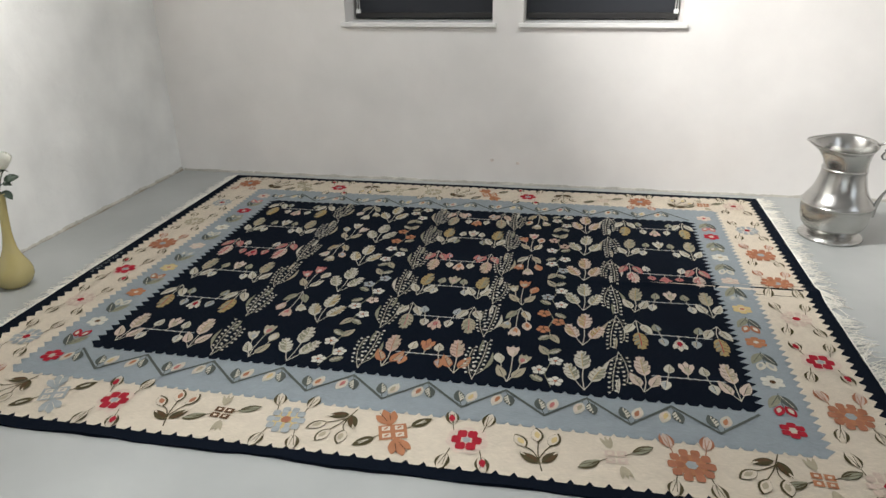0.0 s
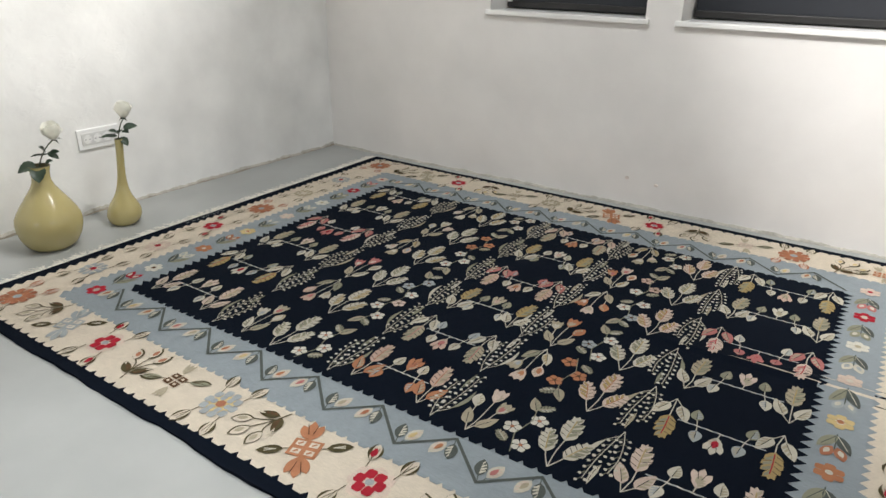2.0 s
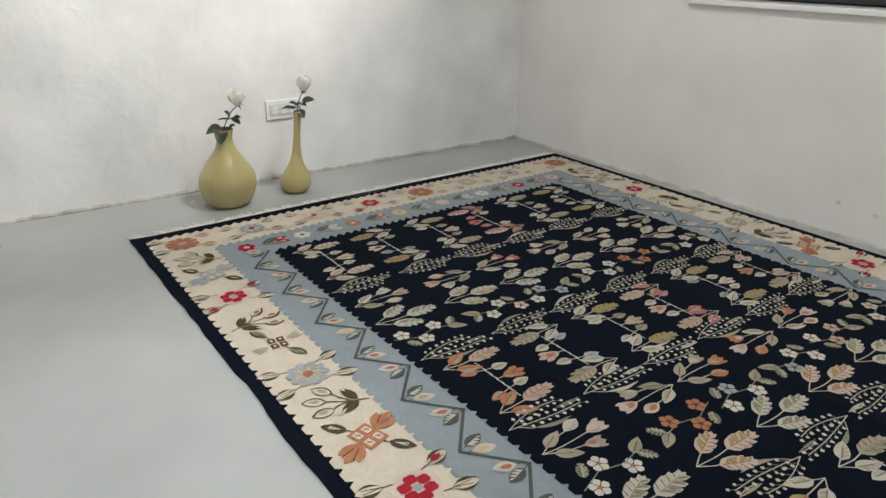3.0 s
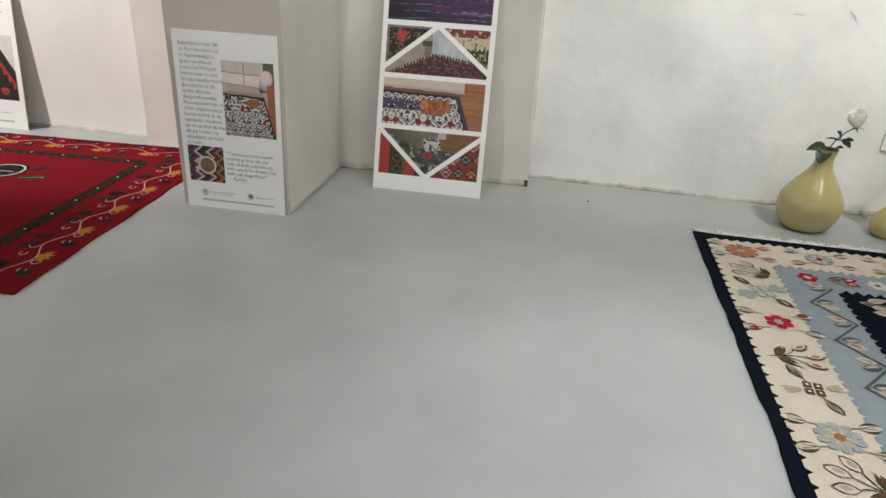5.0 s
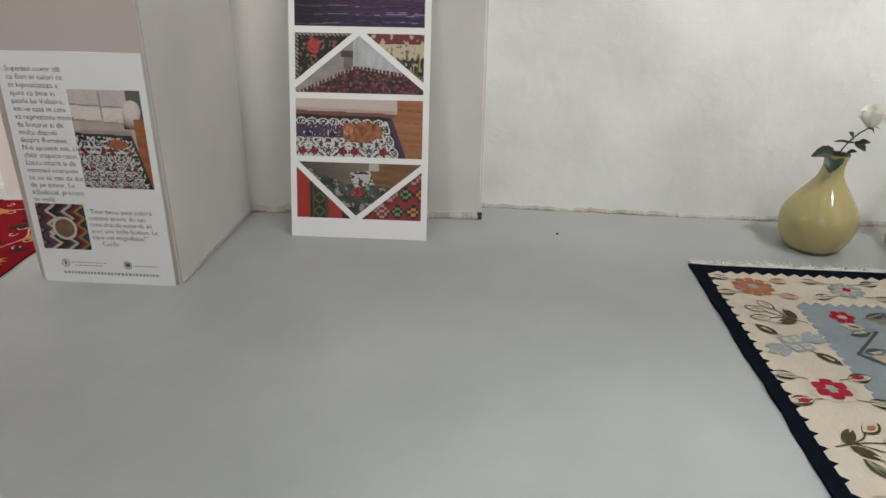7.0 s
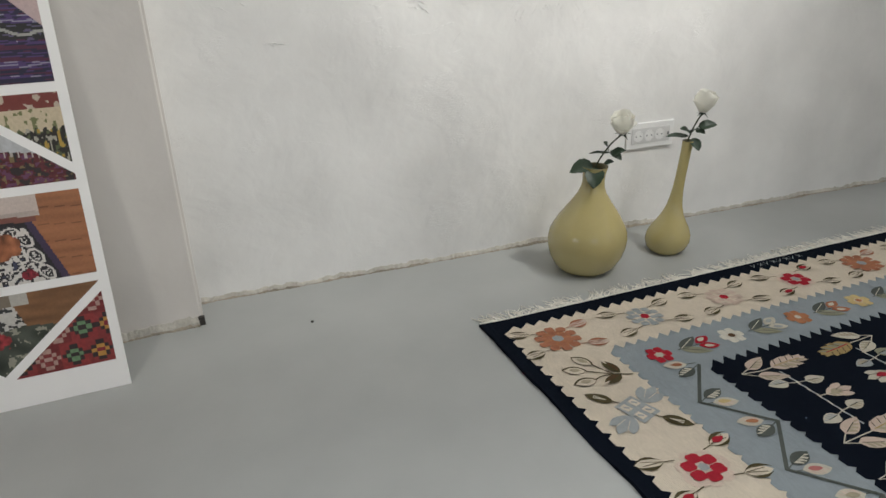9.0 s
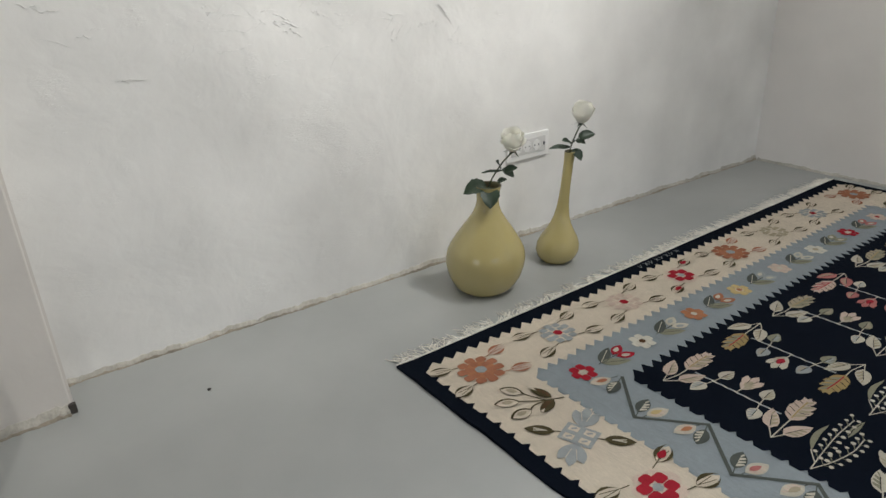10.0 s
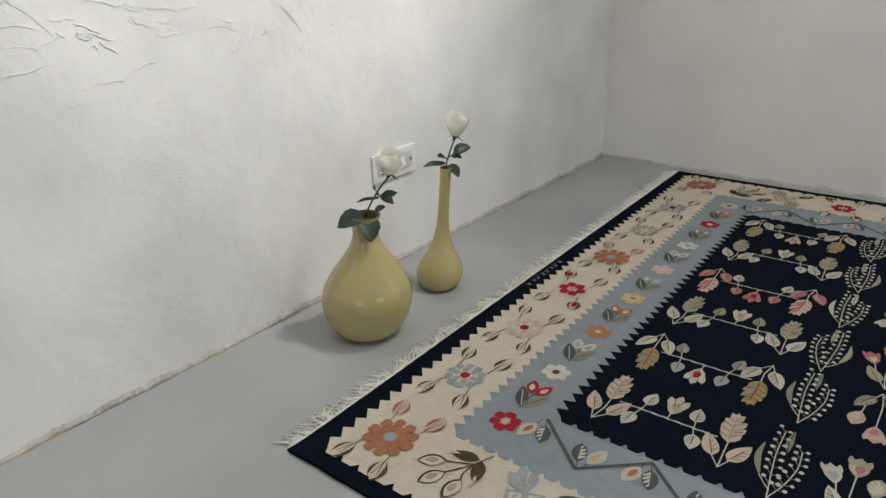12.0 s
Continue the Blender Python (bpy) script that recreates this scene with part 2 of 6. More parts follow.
def slab(bm, pts, z0, z1):
    """An upright prism over a plan outline (counter-clockwise)."""
    lo = [bm.verts.new((x, y, z0)) for x, y in pts]
    hi = [bm.verts.new((x, y, z1)) for x, y in pts]
    n = len(pts)
    bm.faces.new(lo[::-1])
    bm.faces.new(hi)
    for i in range(n):
        bm.faces.new((lo[i], lo[(i + 1) % n], hi[(i + 1) % n], hi[i]))
    return bm


def lathe(bm, profile, n=48, idx=0, warp=None, lean=(0, 0)):
    """Turns (radius, height) pairs about z; warp(angle, r, z) may move a point; lean shifts it with height."""
    rings = []
    for r, z in profile:
        ring = []
        for i in range(n):
            a = 2 * math.pi * i / n
            p = warp(a, r, z) if warp else (r * math.cos(a), r * math.sin(a), z)
            ring.append(bm.verts.new((p[0] + lean[0] * max(p[2], 0), p[1] + lean[1] * max(p[2], 0), p[2])))
        rings.append(ring)
    for a, b in zip(rings, rings[1:]):
        for i in range(n):
            f = bm.faces.new((a[i], a[(i + 1) % n], b[(i + 1) % n], b[i]))
            f.material_index, f.smooth = idx, True
    return rings


def tube(bm, pts, radii, n=8, flat=1.0, idx=0):
    """A tube along points; flat squeezes it in its second direction."""
    pts = [Vector(p) for p in pts]
    rings = []
    up = Vector((0.13, 0.21, 0.97))
    for i, p in enumerate(pts):
        d = (pts[min(i + 1, len(pts) - 1)] - pts[max(i - 1, 0)]).normalized()
        s = d.cross(up)
        s = s.normalized() if s.length > 0.05 else d.cross(Vector((1, 0, 0))).normalized()
        q = s.cross(d).normalized()
        r = radii[i] if isinstance(radii, (list, tuple)) else radii
        rings.append([bm.verts.new(p + s * r * math.cos(2 * math.pi * k / n) + q * r * flat * math.sin(2 * math.pi * k / n)) for k in range(n)])
    for a, b in zip(rings, rings[1:]):
        for k in range(n):
            f = bm.faces.new((a[k], a[(k + 1) % n], b[(k + 1) % n], b[k]))
            f.smooth, f.material_index = True, idx
    bm.faces.new(rings[0][::-1]).material_index = idx
    bm.faces.new(rings[-1]).material_index = idx
    return bm


def spline(pts, per=6):
    """Catmull-Rom points through pts."""
    ps = [Vector(p) for p in pts]
    ps = [2 * ps[0] - ps[1]] + ps + [2 * ps[-1] - ps[-2]]
    out = []
    for i in range(1, len(ps) - 2):
        a, b, c, d = ps[i - 1:i + 3]
        for k in range(per):
            t = k / per
            out.append(0.5 * (2 * b + (c - a) * t + (2 * a - 5 * b + 4 * c - d) * t * t + (3 * b - a - 3 * c + d) * t ** 3))
    return out + [ps[-2]]


# ---- the room ----
H = 2.8
WEST = [(-2.137, 1.035), (-2.018, 4.175)]


def west_x(y):
    return WEST[0][0] + (WEST[1][0] - WEST[0][0]) * (y - WEST[0][1]) / (WEST[1][1] - WEST[0][1])


structure("floor", box(bmesh.new(), -2.6, 4.3, -4.3, 4.6, -0.12, 0.0), FLOOR, "smooth grey cement floor with faint cloudy stains", "floor")
structure("ceiling", box(bmesh.new(), -2.6, 4.3, -4.3, 4.6, H, H + 0.15), CEILING_PAINT, "plain white painted ceiling", "ceiling")
wall_west = structure("wall_west", slab(bmesh.new(), [(-2.5, 1.0), (west_x(1.0), 1.0), WEST[1], (-2.5, 4.175)], 0.0, H), PLASTER_ROUGH,
                      "white hand-trowelled plaster wall with raised ridges", "wall")
bm = slab(bmesh.new(), [(-2.5, 0.08), (-1.985, 0.08), (-1.992, 1.033), (-2.5, 1.033)], 0.0, H)
bmesh.ops.bevel(bm, geom=[e for e in bm.edges if all(v.co.x > -2 and v.co.y > 1 for v in e.verts)], offset=0.010, segments=3, affect="EDGES")
structure("wall_west_pilaster", bm, PLASTER_WARM,
          "shallow white plastered pilaster on the wall", "wall")
bm = slab(bmesh.new(), [(-2.45, -0.362), (-1.332, -0.362), (-1.326, 0.107), (-2.45, 0.104)], 0.0, H)
bmesh.ops.bevel(bm, geom=[e for e in bm.edges if abs(e.verts[0].co.z - e.verts[1].co.z) > 1], offset=0.006, segments=2, affect="EDGES")
# the front face takes the darker taupe, the others the warm grey
for f in bm.faces:
    f.material_index = 1 if f.normal.x > 0.9 else 0
structure("wall_pier", bm, [PLASTER_WARM, TAUPE], "square white pier with a darker taupe front", "pier")
structure("wall_west_pilaster_south", slab(bmesh.new(), [(-2.5, -0.965), (-2.035, -0.965), (-2.035, -0.34), (-2.5, -0.34)], 0.0, H), TAUPE_PALE,
          "shallow pale taupe pilaster beside the pier", "wall")
structure("wall_west_south", slab(bmesh.new(), [(-2.5, -4.0), (-2.15, -4.0), (-2.15, -0.94), (-2.5, -0.94)], 0.0, H), PLASTER_SMOOTH,
          "smooth white wall of the second bay", "wall")

# back wall with two window openings
YB, WT = 4.175, 0.36
OPEN = [(-0.862, -0.045), (0.118, 0.925)]
ZS, ZT = 0.876, 1.95
bm = bmesh.new()
box(bm, -2.5, 4.3, YB, YB + WT, 0.0, ZS)
box(bm, -2.5, 4.3, YB, YB + WT, ZT, H)
edges = [-2.5, OPEN[0][0], OPEN[0][1], OPEN[1][0], OPEN[1][1], 4.3]
for i in (0, 2, 4):
    box(bm, edges[i], edges[i + 1], YB, YB + WT, ZS, ZT)
structure("wall_north", bm, PLASTER_SMOOTH, "smooth off-white wall with two window openings", "wall")


def walls_with_opening(name, along, x0, x1, a, b, z0, z1, near, far):
    m = bmesh.new()
    for u0, u1, w0, w1 in ((a, b, 0, z0), (a, b, z1, H), (a, x0, z0, z1), (x1, b, z0, z1)):
        if along == "x":
            box(m, u0, u1, near, far, w0, w1)
        else:
            box(m, near, far, u0, u1, w0, w1)
    return structure(name, m, PLASTER_SMOOTH, "plain white unseen wall with one assumed window opening", "wall")


# unseen closing walls; openings assumed so that the daylight lamps have a place
walls_with_opening("wall_south", "x", -0.75, 1.95, -2.5, 4.3, 0.75, 2.35, -4.3, -4.0)
walls_with_opening("wall_east", "y", -0.55, 1.75, -4.0, 4.175, 0.75, 2.35, 4.0, 4.3)


def window(name, x0, x1, cord_left):
    """Deep reveal, sill board, black roller blind with bottom bar and a white side guide."""
    w = thing(name, ((x0 + x1) / 2, YB, ZS), "recessed window with a lowered black roller blind", "window")
    w["kind"] = "structure"
    half = (x1 - x0) / 2
    m = bmesh.new()
    box(m, -half - 0.022, half + 0.022, -0.022, 0.0, 0.0, 0.024, 0.004)
    box(m, -half + 0.001, half - 0.001, -0.002, 0.30, 0.0005, 0.022)
    part("window_sill", m, SILL, w, "thin white window sill")
    m = bmesh.new()
    for a, b, c, d in ((-half, -half + 0.05, 0.022, ZT - ZS), (half - 0.05, half, 0.022, ZT - ZS), (-half + 0.05, half - 0.05, 0.022, 0.07),
                       (-half + 0.05, half - 0.05, ZT - ZS - 0.05, ZT - ZS)):
        box(m, a, b, 0.24, 0.29, c, d)
    part("window_frame", m, DPLASTIC, w, "dark window frame behind the blind")
    m = bmesh.new()
    box(m, -half + 0.05, half - 0.05, 0.262, 0.268, 0.07, ZT - ZS - 0.05)
    part("pane", m, BLINDBAR, w)
    m = bmesh.new()
    n = 10
    grid = [[m.verts.new((-half + 0.012 + (2 * half - 0.024) * i / n, 0.172 + 0.0015 * math.sin(i * 1.3), z)) for i in range(n + 1)] for z in (0.06, ZT - ZS)]
    back = [[m.verts.new((v.co.x, v.co.y + 0.003, v.co.z)) for v in row] for row in grid]
    for i in range(n):
        m.faces.new((grid[0][i], grid[0][i + 1], grid[1][i + 1], grid[1][i]))
        m.faces.new((back[0][i + 1], back[0][i], back[1][i], back[1][i + 1]))
        m.faces.new((grid[0][i + 1], grid[0][i], back[0][i], back[0][i + 1]))
    part("blind", m, BLIND, w, "black blackout blind fabric")
    m = bmesh.new()
    box(m, -half + 0.008, half - 0.008, 0.160, 0.186, 0.030, 0.062, 0.005)
    part("bottom_bar", m, BLINDBAR, w, "black blind bottom bar")
    m = bmesh.new()
    x = -half + 0.026 if cord_left else half - 0.026
    tube(m, [(x, 0.150, 0.075), (x, 0.150, 0.5), (x, 0.150, ZT - ZS)], 0.003, 6)
    tube(m, [(x + 0.012, 0.150, 0.075), (x + 0.012, 0.150, 0.5), (x + 0.012, 0.150, ZT - ZS)], 0.003, 6)
    part("cord", m, WPLASTIC, w, "white pull cord")
    m = bmesh.new()
    box(m, x - 0.006, x + 0.018, 0.142, 0.158, 0.058, 0.080, 0.003)
    part("cord_weight", m, WPLASTIC, w)


window("window_1", *OPEN[0], True)
window("window_2", *OPEN[1], False)


def joint_strip(name, pts, height, depth, label, stuff=JOINT, ragged=0.5):
    """Uneven mortar joint along a wall's foot; pts run with the room on their right-hand side."""
    m = bmesh.new()
    rows = []
    for (ax, ay), (bx, by) in zip(pts, pts[1:]):
        length = math.hypot(bx - ax, by - ay)
        n = max(2, int(length / 0.008))
        ux, uy = (bx - ax) / length, (by - ay) / length
        for i in range(n + 1):
            x, y = ax + (bx - ax) * i / n, ay + (by - ay) * i / n
            k = noise.noise((x * 9, y * 9, 3)) + 0.6 * noise.noise((x * 37, y * 37, 1)) + 0.5 * noise.noise((x * 95, y * 95, 6))
            h, d = height * max(0.06, 1 + ragged * k), depth * (1 + 0.5 * noise.noise((x * 14, y * 14, 8)) + 0.45 * noise.noise((x * 80, y * 80, 4)))
            nx, ny = uy, -ux
            rows.append([m.verts.new((x - nx * 0.004, y - ny * 0.004, -0.001)), m.verts.new((x + nx * d, y + ny * d, -0.001)),
                         m.verts.new((x + nx * d * 0.9, y + ny * d * 0.9, h * 0.45)), m.verts.new((x + nx * d * 0.35, y + ny * d * 0.35, h)),
                         m.verts.new((x - nx * 0.004, y - ny * 0.004, h))])
    for a, b in zip(rows, rows[1:]):
        for k in range(4):
            m.faces.new((a[k], b[k], b[k + 1], a[k + 1]))
    m.faces.new(rows[0])
    m.faces.new(rows[-1][::-1])
    return structure(name, m, stuff, label, "baseboard")


joint_strip("baseboard_west", [WEST[0], WEST[1]], 0.015, 0.007, "rough pale mortar joint along the wall foot", JOINT, 0.7)
joint_strip("baseboard_west_dirt", [WEST[0], WEST[1]], 0.0050, 0.011, "brown dirt caught along the wall foot", DIRT, 2.2)
joint_strip("baseboard_pilaster", [(-1.985, 0.11), (-1.992, 1.02)], 0.028, 0.008, "rough stained mortar joint at the pilaster foot", JOINT, 0.6)
joint_strip("baseboard_pilaster_dirt", [(-1.985, 0.11), (-1.992, 1.02)], 0.009, 0.012, "brown dirt caught along the pilaster foot", DIRT, 1.8)
joint_strip("baseboard_north", [(-2.0, YB), (4.0, YB)], 0.012, 0.007, "uneven pale mortar joint along the wall foot")
joint_strip("baseboard_bay", [(-2.15, -3.9), (-2.15, -0.97)], 0.014, 0.008, "rough mortar joint in the second bay")
joint_strip("baseboard_pier", [(-2.0, 0.106), (-1.33, 0.108)], 0.010, 0.005, "thin mortar joint at the pier foot")
# solid near-black block, its colour stands in for the shade in a corner gap
structure("baseboard_gap_shade", box(bmesh.new(), -1.996, -1.984, 1.018, 1.036, 0.0, 0.028, 0.002), GAP, "dark block painting the shade of a gap at the pilaster foot", "gap")

# trowel ridges left standing on the plaster
rnd = random.Random(11)


def ridge(points, width, height, ragged=0.004, into=None):
    m = into or bmesh.new()
    ps = spline([(0, y + rnd.gauss(0, ragged), z + rnd.gauss(0, ragged)) for y, z in points], 5)
    n = len(ps)
    rows = []
    for i, p in enumerate(ps):
        d = (ps[min(i + 1, n - 1)] - ps[max(i - 1, 0)]).normalized()
        s = Vector((0, -d.z, d.y))
        k = math.sin(math.pi * (i + 0.3) / (n - 0.4)) ** 0.5 * rnd.uniform(0.35, 1.0)
        x = west_x(p.y)
        rows.append([m.verts.new((x - 0.001, p.y - s.y * width * k, p.z - s.z * width * k)), m.verts.new((x + height * k, p.y, p.z)),
                     m.verts.new((x - 0.001, p.y + s.y * width * k, p.z + s.z * width * k))])
    for a, b in zip(rows, rows[1:]):
        for k in range(2):
            m.faces.new((a[k], a[k + 1], b[k + 1], b[k]))
    if not into:
        part("plaster_ridge", m, PLASTER_ROUGH, wall_west, smooth=True)


ridge([(1.84, 0.70), (1.87, 0.694), (1.90, 0.695), (1.955, 0.715)], 0.0022, 0.0024, 0.001)
ridge([(1.885, 0.70), (1.905, 0.74), (1.96, 0.785), (1.985, 0.80)], 0.0016, 0.0020, 0.001)
for i in range(190):
    y, z = rnd.triangular(1.06, 3.1, 1.7), rnd.triangular(0.62, 1.40, 1.1)
    if i > 178:
        z = rnd.uniform(0.3, 0.6)
    a, c = rnd.gauss(0.1, 0.35), rnd.uniform(-0.3, 0.3)
    for k in range(rnd.choice((1, 1, 2, 4))):
        l = rnd.uniform(0.03, 0.12) / (1 + 0.6 * k)
        oy, oz = (rnd.gauss(0, 0.02), rnd.gauss(0, 0.014)) if k else (0, 0)
        ridge([(y + oy + l * t * math.cos(a + c * t), z + oz + l * t * math.sin(a + c * t)) for t in (0, 0.2, 0.4, 0.6, 0.8, 1.0)],
              rnd.uniform(0.0014, 0.0030), rnd.uniform(0.0018, 0.0033) if z > 0.7 else rnd.uniform(0.0010, 0.0018), 0.0028)

# crusts of short drag marks left by the trowel
for i in range(16):
    y, z = rnd.uniform(1.15, 2.5), rnd.uniform(0.66, 1.25)
    m = bmesh.new()
    for k in range(22):
        cy, cz, l = y + rnd.gauss(0, 0.020), z + rnd.gauss(0, 0.026), rnd.uniform(0.006, 0.022)
        ridge([(cy + l * t, cz + 0.002 * t) for t in (0, 0.35, 0.7, 1.0)], rnd.uniform(0.0010, 0.0018), rnd.uniform(0.0010, 0.0020), 0.0010, m)
    part("plaster_crust", m, PLASTER_ROUGH, wall_west, smooth=True)

# two filled nail holes in the back wall
for x, z in ((-0.035, 0.144), (0.113, 0.131)):
    m = bmesh.new()
    bmesh.ops.create_icosphere(m, subdivisions=2, radius=0.011)
    for v in m.verts:
        v.co = Vector((v.co.x + x, v.co.y * 0.25 + YB, v.co.z * 0.8 + z)) * 1.0
        v.co += 0.002 * noise.noise_vector(v.co * 90)
    structure("wall_patch", m, FILLER, "small brownish lump of filler over a nail hole", "wall patch")

# ---- woven and printed figures ----


class Figure:
    """Gathers flat coloured pieces and lays them in layers on a surface given by place(u, v, lift)."""

    def __init__(self, place, palette, step=0.0006):
        self.place, self.palette, self.step = place, palette, step
        self.v, self.f, self.c, self.p, self.names = [], [], [], [], []
        self.o, self.a, self.s, self.m = (0, 0), 0, 1, 1

    def at(self, x, y, a=0, s=1, mirror=1):
        self.o, self.a, self.s, self.m = (x, y), a, s, mirror
        return self

    def poly(self, pts, colour, layer):
        ca, sa = math.cos(self.a), math.sin(self.a)
        n = len(self.v)
        for x, y in pts:
            x, y = x * self.m * self.s, y * self.s
            self.v.append(self.place(self.o[0] + x * ca - y * sa, self.o[1] + x * sa + y * ca, layer * self.step))
        idx = list(range(n, n + len(pts)))
        self.f.append(idx if self.m > 0 else idx[::-1])
        self.c.append(colour)
        self.p.append(len(self.names))

    def stroke(self, pts, w, colour, layer):
        """One unbroken band along pts, mitred at its bends."""
        ca, sa = math.cos(self.a), math.sin(self.a)
        ps = [Vector(p) for p in pts]
        n, first = len(ps), len(self.v)
        for i, p in enumerate(ps):
            d0 = (p - ps[i - 1]).normalized() if i else (ps[1] - p).normalized()
            d1 = (ps[i + 1] - p).normalized() if i < n - 1 else d0
            d = (d0 + d1).normalized() if (d0 + d1).length > 0.05 else d0
            k = w / 2 / max(0.45, d.dot(d0))
            e = (-d if i == 0 else d if i == n - 1 else d * 0) * w * 0.3
            for side in (-1, 1):
                x, y = (p.x + e.x - side * d.y * k) * self.m * self.s, (p.y + e.y + side * d.x * k) * self.s
                self.v.append(self.place(self.o[0] + x * ca - y * sa, self.o[1] + x * sa + y * ca, layer * self.step))
        for i in range(n - 1):
            a = first + 2 * i
            idx = [a, a + 2, a + 3, a + 1]
            self.f.append(idx if self.m > 0 else idx[::-1])
            self.c.append(colour)
            self.p.append(len(self.names))

    def cut(self, name):
        """What follows belongs to a piece of its own."""
        self.names.append(name)

    def leaf(self, x, y, a, length, width, colour, layer=3, lobes=0, vein=None, fat=0.8, half=None):
        """A leaf from its foot (x, y) along the angle a; lobes makes a toothed edge, half tints one side, vein draws rib and side ribs."""
        n = 6 if not lobes else lobes * 3
        left = []
        for i in range(n + 1):
            t = i / n
            w = width / 2 * math.sin(math.pi * min(1, t ** fat)) ** 0.8 if 0 < t < 1 else 0
            if lobes:
                w *= (1.0, 0.95, 0.52)[i % 3]
            left.append((t * length, w))
        ca, sa = math.cos(a), math.sin(a)

        def to(t, w):
            return (x + t * ca - w * sa, y + t * sa + w * ca)

        self.poly([to(t, w) for t, w in left + [(t, -w) for t, w in left[-2:0:-1]]][::-1], colour, layer)
        if half:
            # hatched shading: slivers of the second yarn running from the rib to one edge
            for k in range(4):
                t0, t1 = 0.12 + 0.17 * k, 0.38 + 0.17 * k
                w0 = width / 2 * math.sin(math.pi * min(1, t1 ** fat)) ** 0.8
                self.poly([to(t0 * length, 0), to((t1 - 0.07) * length, -0.90 * w0), to(t1 * length, -0.80 * w0), to((t0 + 0.16) * length, 0)], half, layer + 0.5)
        if vein:
            self.stroke([to(0.05 * length, 0), to(0.78 * length, 0)], max(0.0018, width * 0.07), vein, layer + 1)
            for t in (0.30, 0.48, 0.66) if lobes else ():
                for s in (-1, 1):
                    self.stroke([to(t * length, 0), to((t + 0.12) * length, s * width * 0.27)], 0.0016, vein, layer + 1)

    def disc(self, x, y, r, colour, layer, n=8, turn=0.39):
        self.poly([(x + r * math.cos(2 * math.pi * k / n + turn), y + r * math.sin(2 * math.pi * k / n + turn)) for k in range(n)], colour, layer)

    def mesh(self, name, piece=None):
        """The whole figure, or one of its pieces, as a mesh."""
        chosen = [k for k in range(len(self.f)) if piece is None or self.p[k] == piece]
        used = sorted({i for k in chosen for i in self.f[k]})
        place = {i: n for n, i in enumerate(used)}
        me = bpy.data.meshes.new(name)
        me.from_pydata([self.v[i] for i in used], [], [[place[i] for i in self.f[k]] for k in chosen])
        keys = list(dict.fromkeys(self.c[k] for k in chosen))
        for key in keys:
            me.materials.append(self.palette[key])
        me.polygons.foreach_set("material_index", [keys.index(self.c[k]) for k in chosen])
        me.update()
        return me


# ---- the large flat-woven rug ----
RX0, RX1, RY0, RY1 = -1.628, 1.386, 1.750, 4.112
RC = ((RX0 + RX1) / 2, (RY0 + RY1) / 2)


def rug_z(x, y):
    """The cloth's height over the floor: slight waves, a fold line on one side, a lifted front edge."""
    z = 0.0045 + 0.0016 * noise.noise((x * 3.1, y * 3.1, 5)) + 0.0009 * noise.noise((x * 9, y * 9, 2))
    fold = max(0.0, min(1.0, (x - 0.35) / 0.5))
    z += fold * 0.011 * math.exp(-((y - 2.985 - 0.03 * (x - 1)) / 0.030) ** 2)
    edge = max(0.0, 1 - (y - RY0) / 0.09)
    z += edge * edge * (0.004 + 0.006 * noise.noise((x * 5, 1, 9)))
    return max(z, 0.002)


def skew(y):
    return 0.011 * (y - 2.0)


def on_rug(x, y, lift):
    return (x + skew(y) - RC[0], y - RC[1], rug_z(x, y) + lift)


rug = thing("flat_woven_rug", (RC[0], RC[1], 0), "navy floral flat-woven wool rug with cream border and white fringe", "rug")


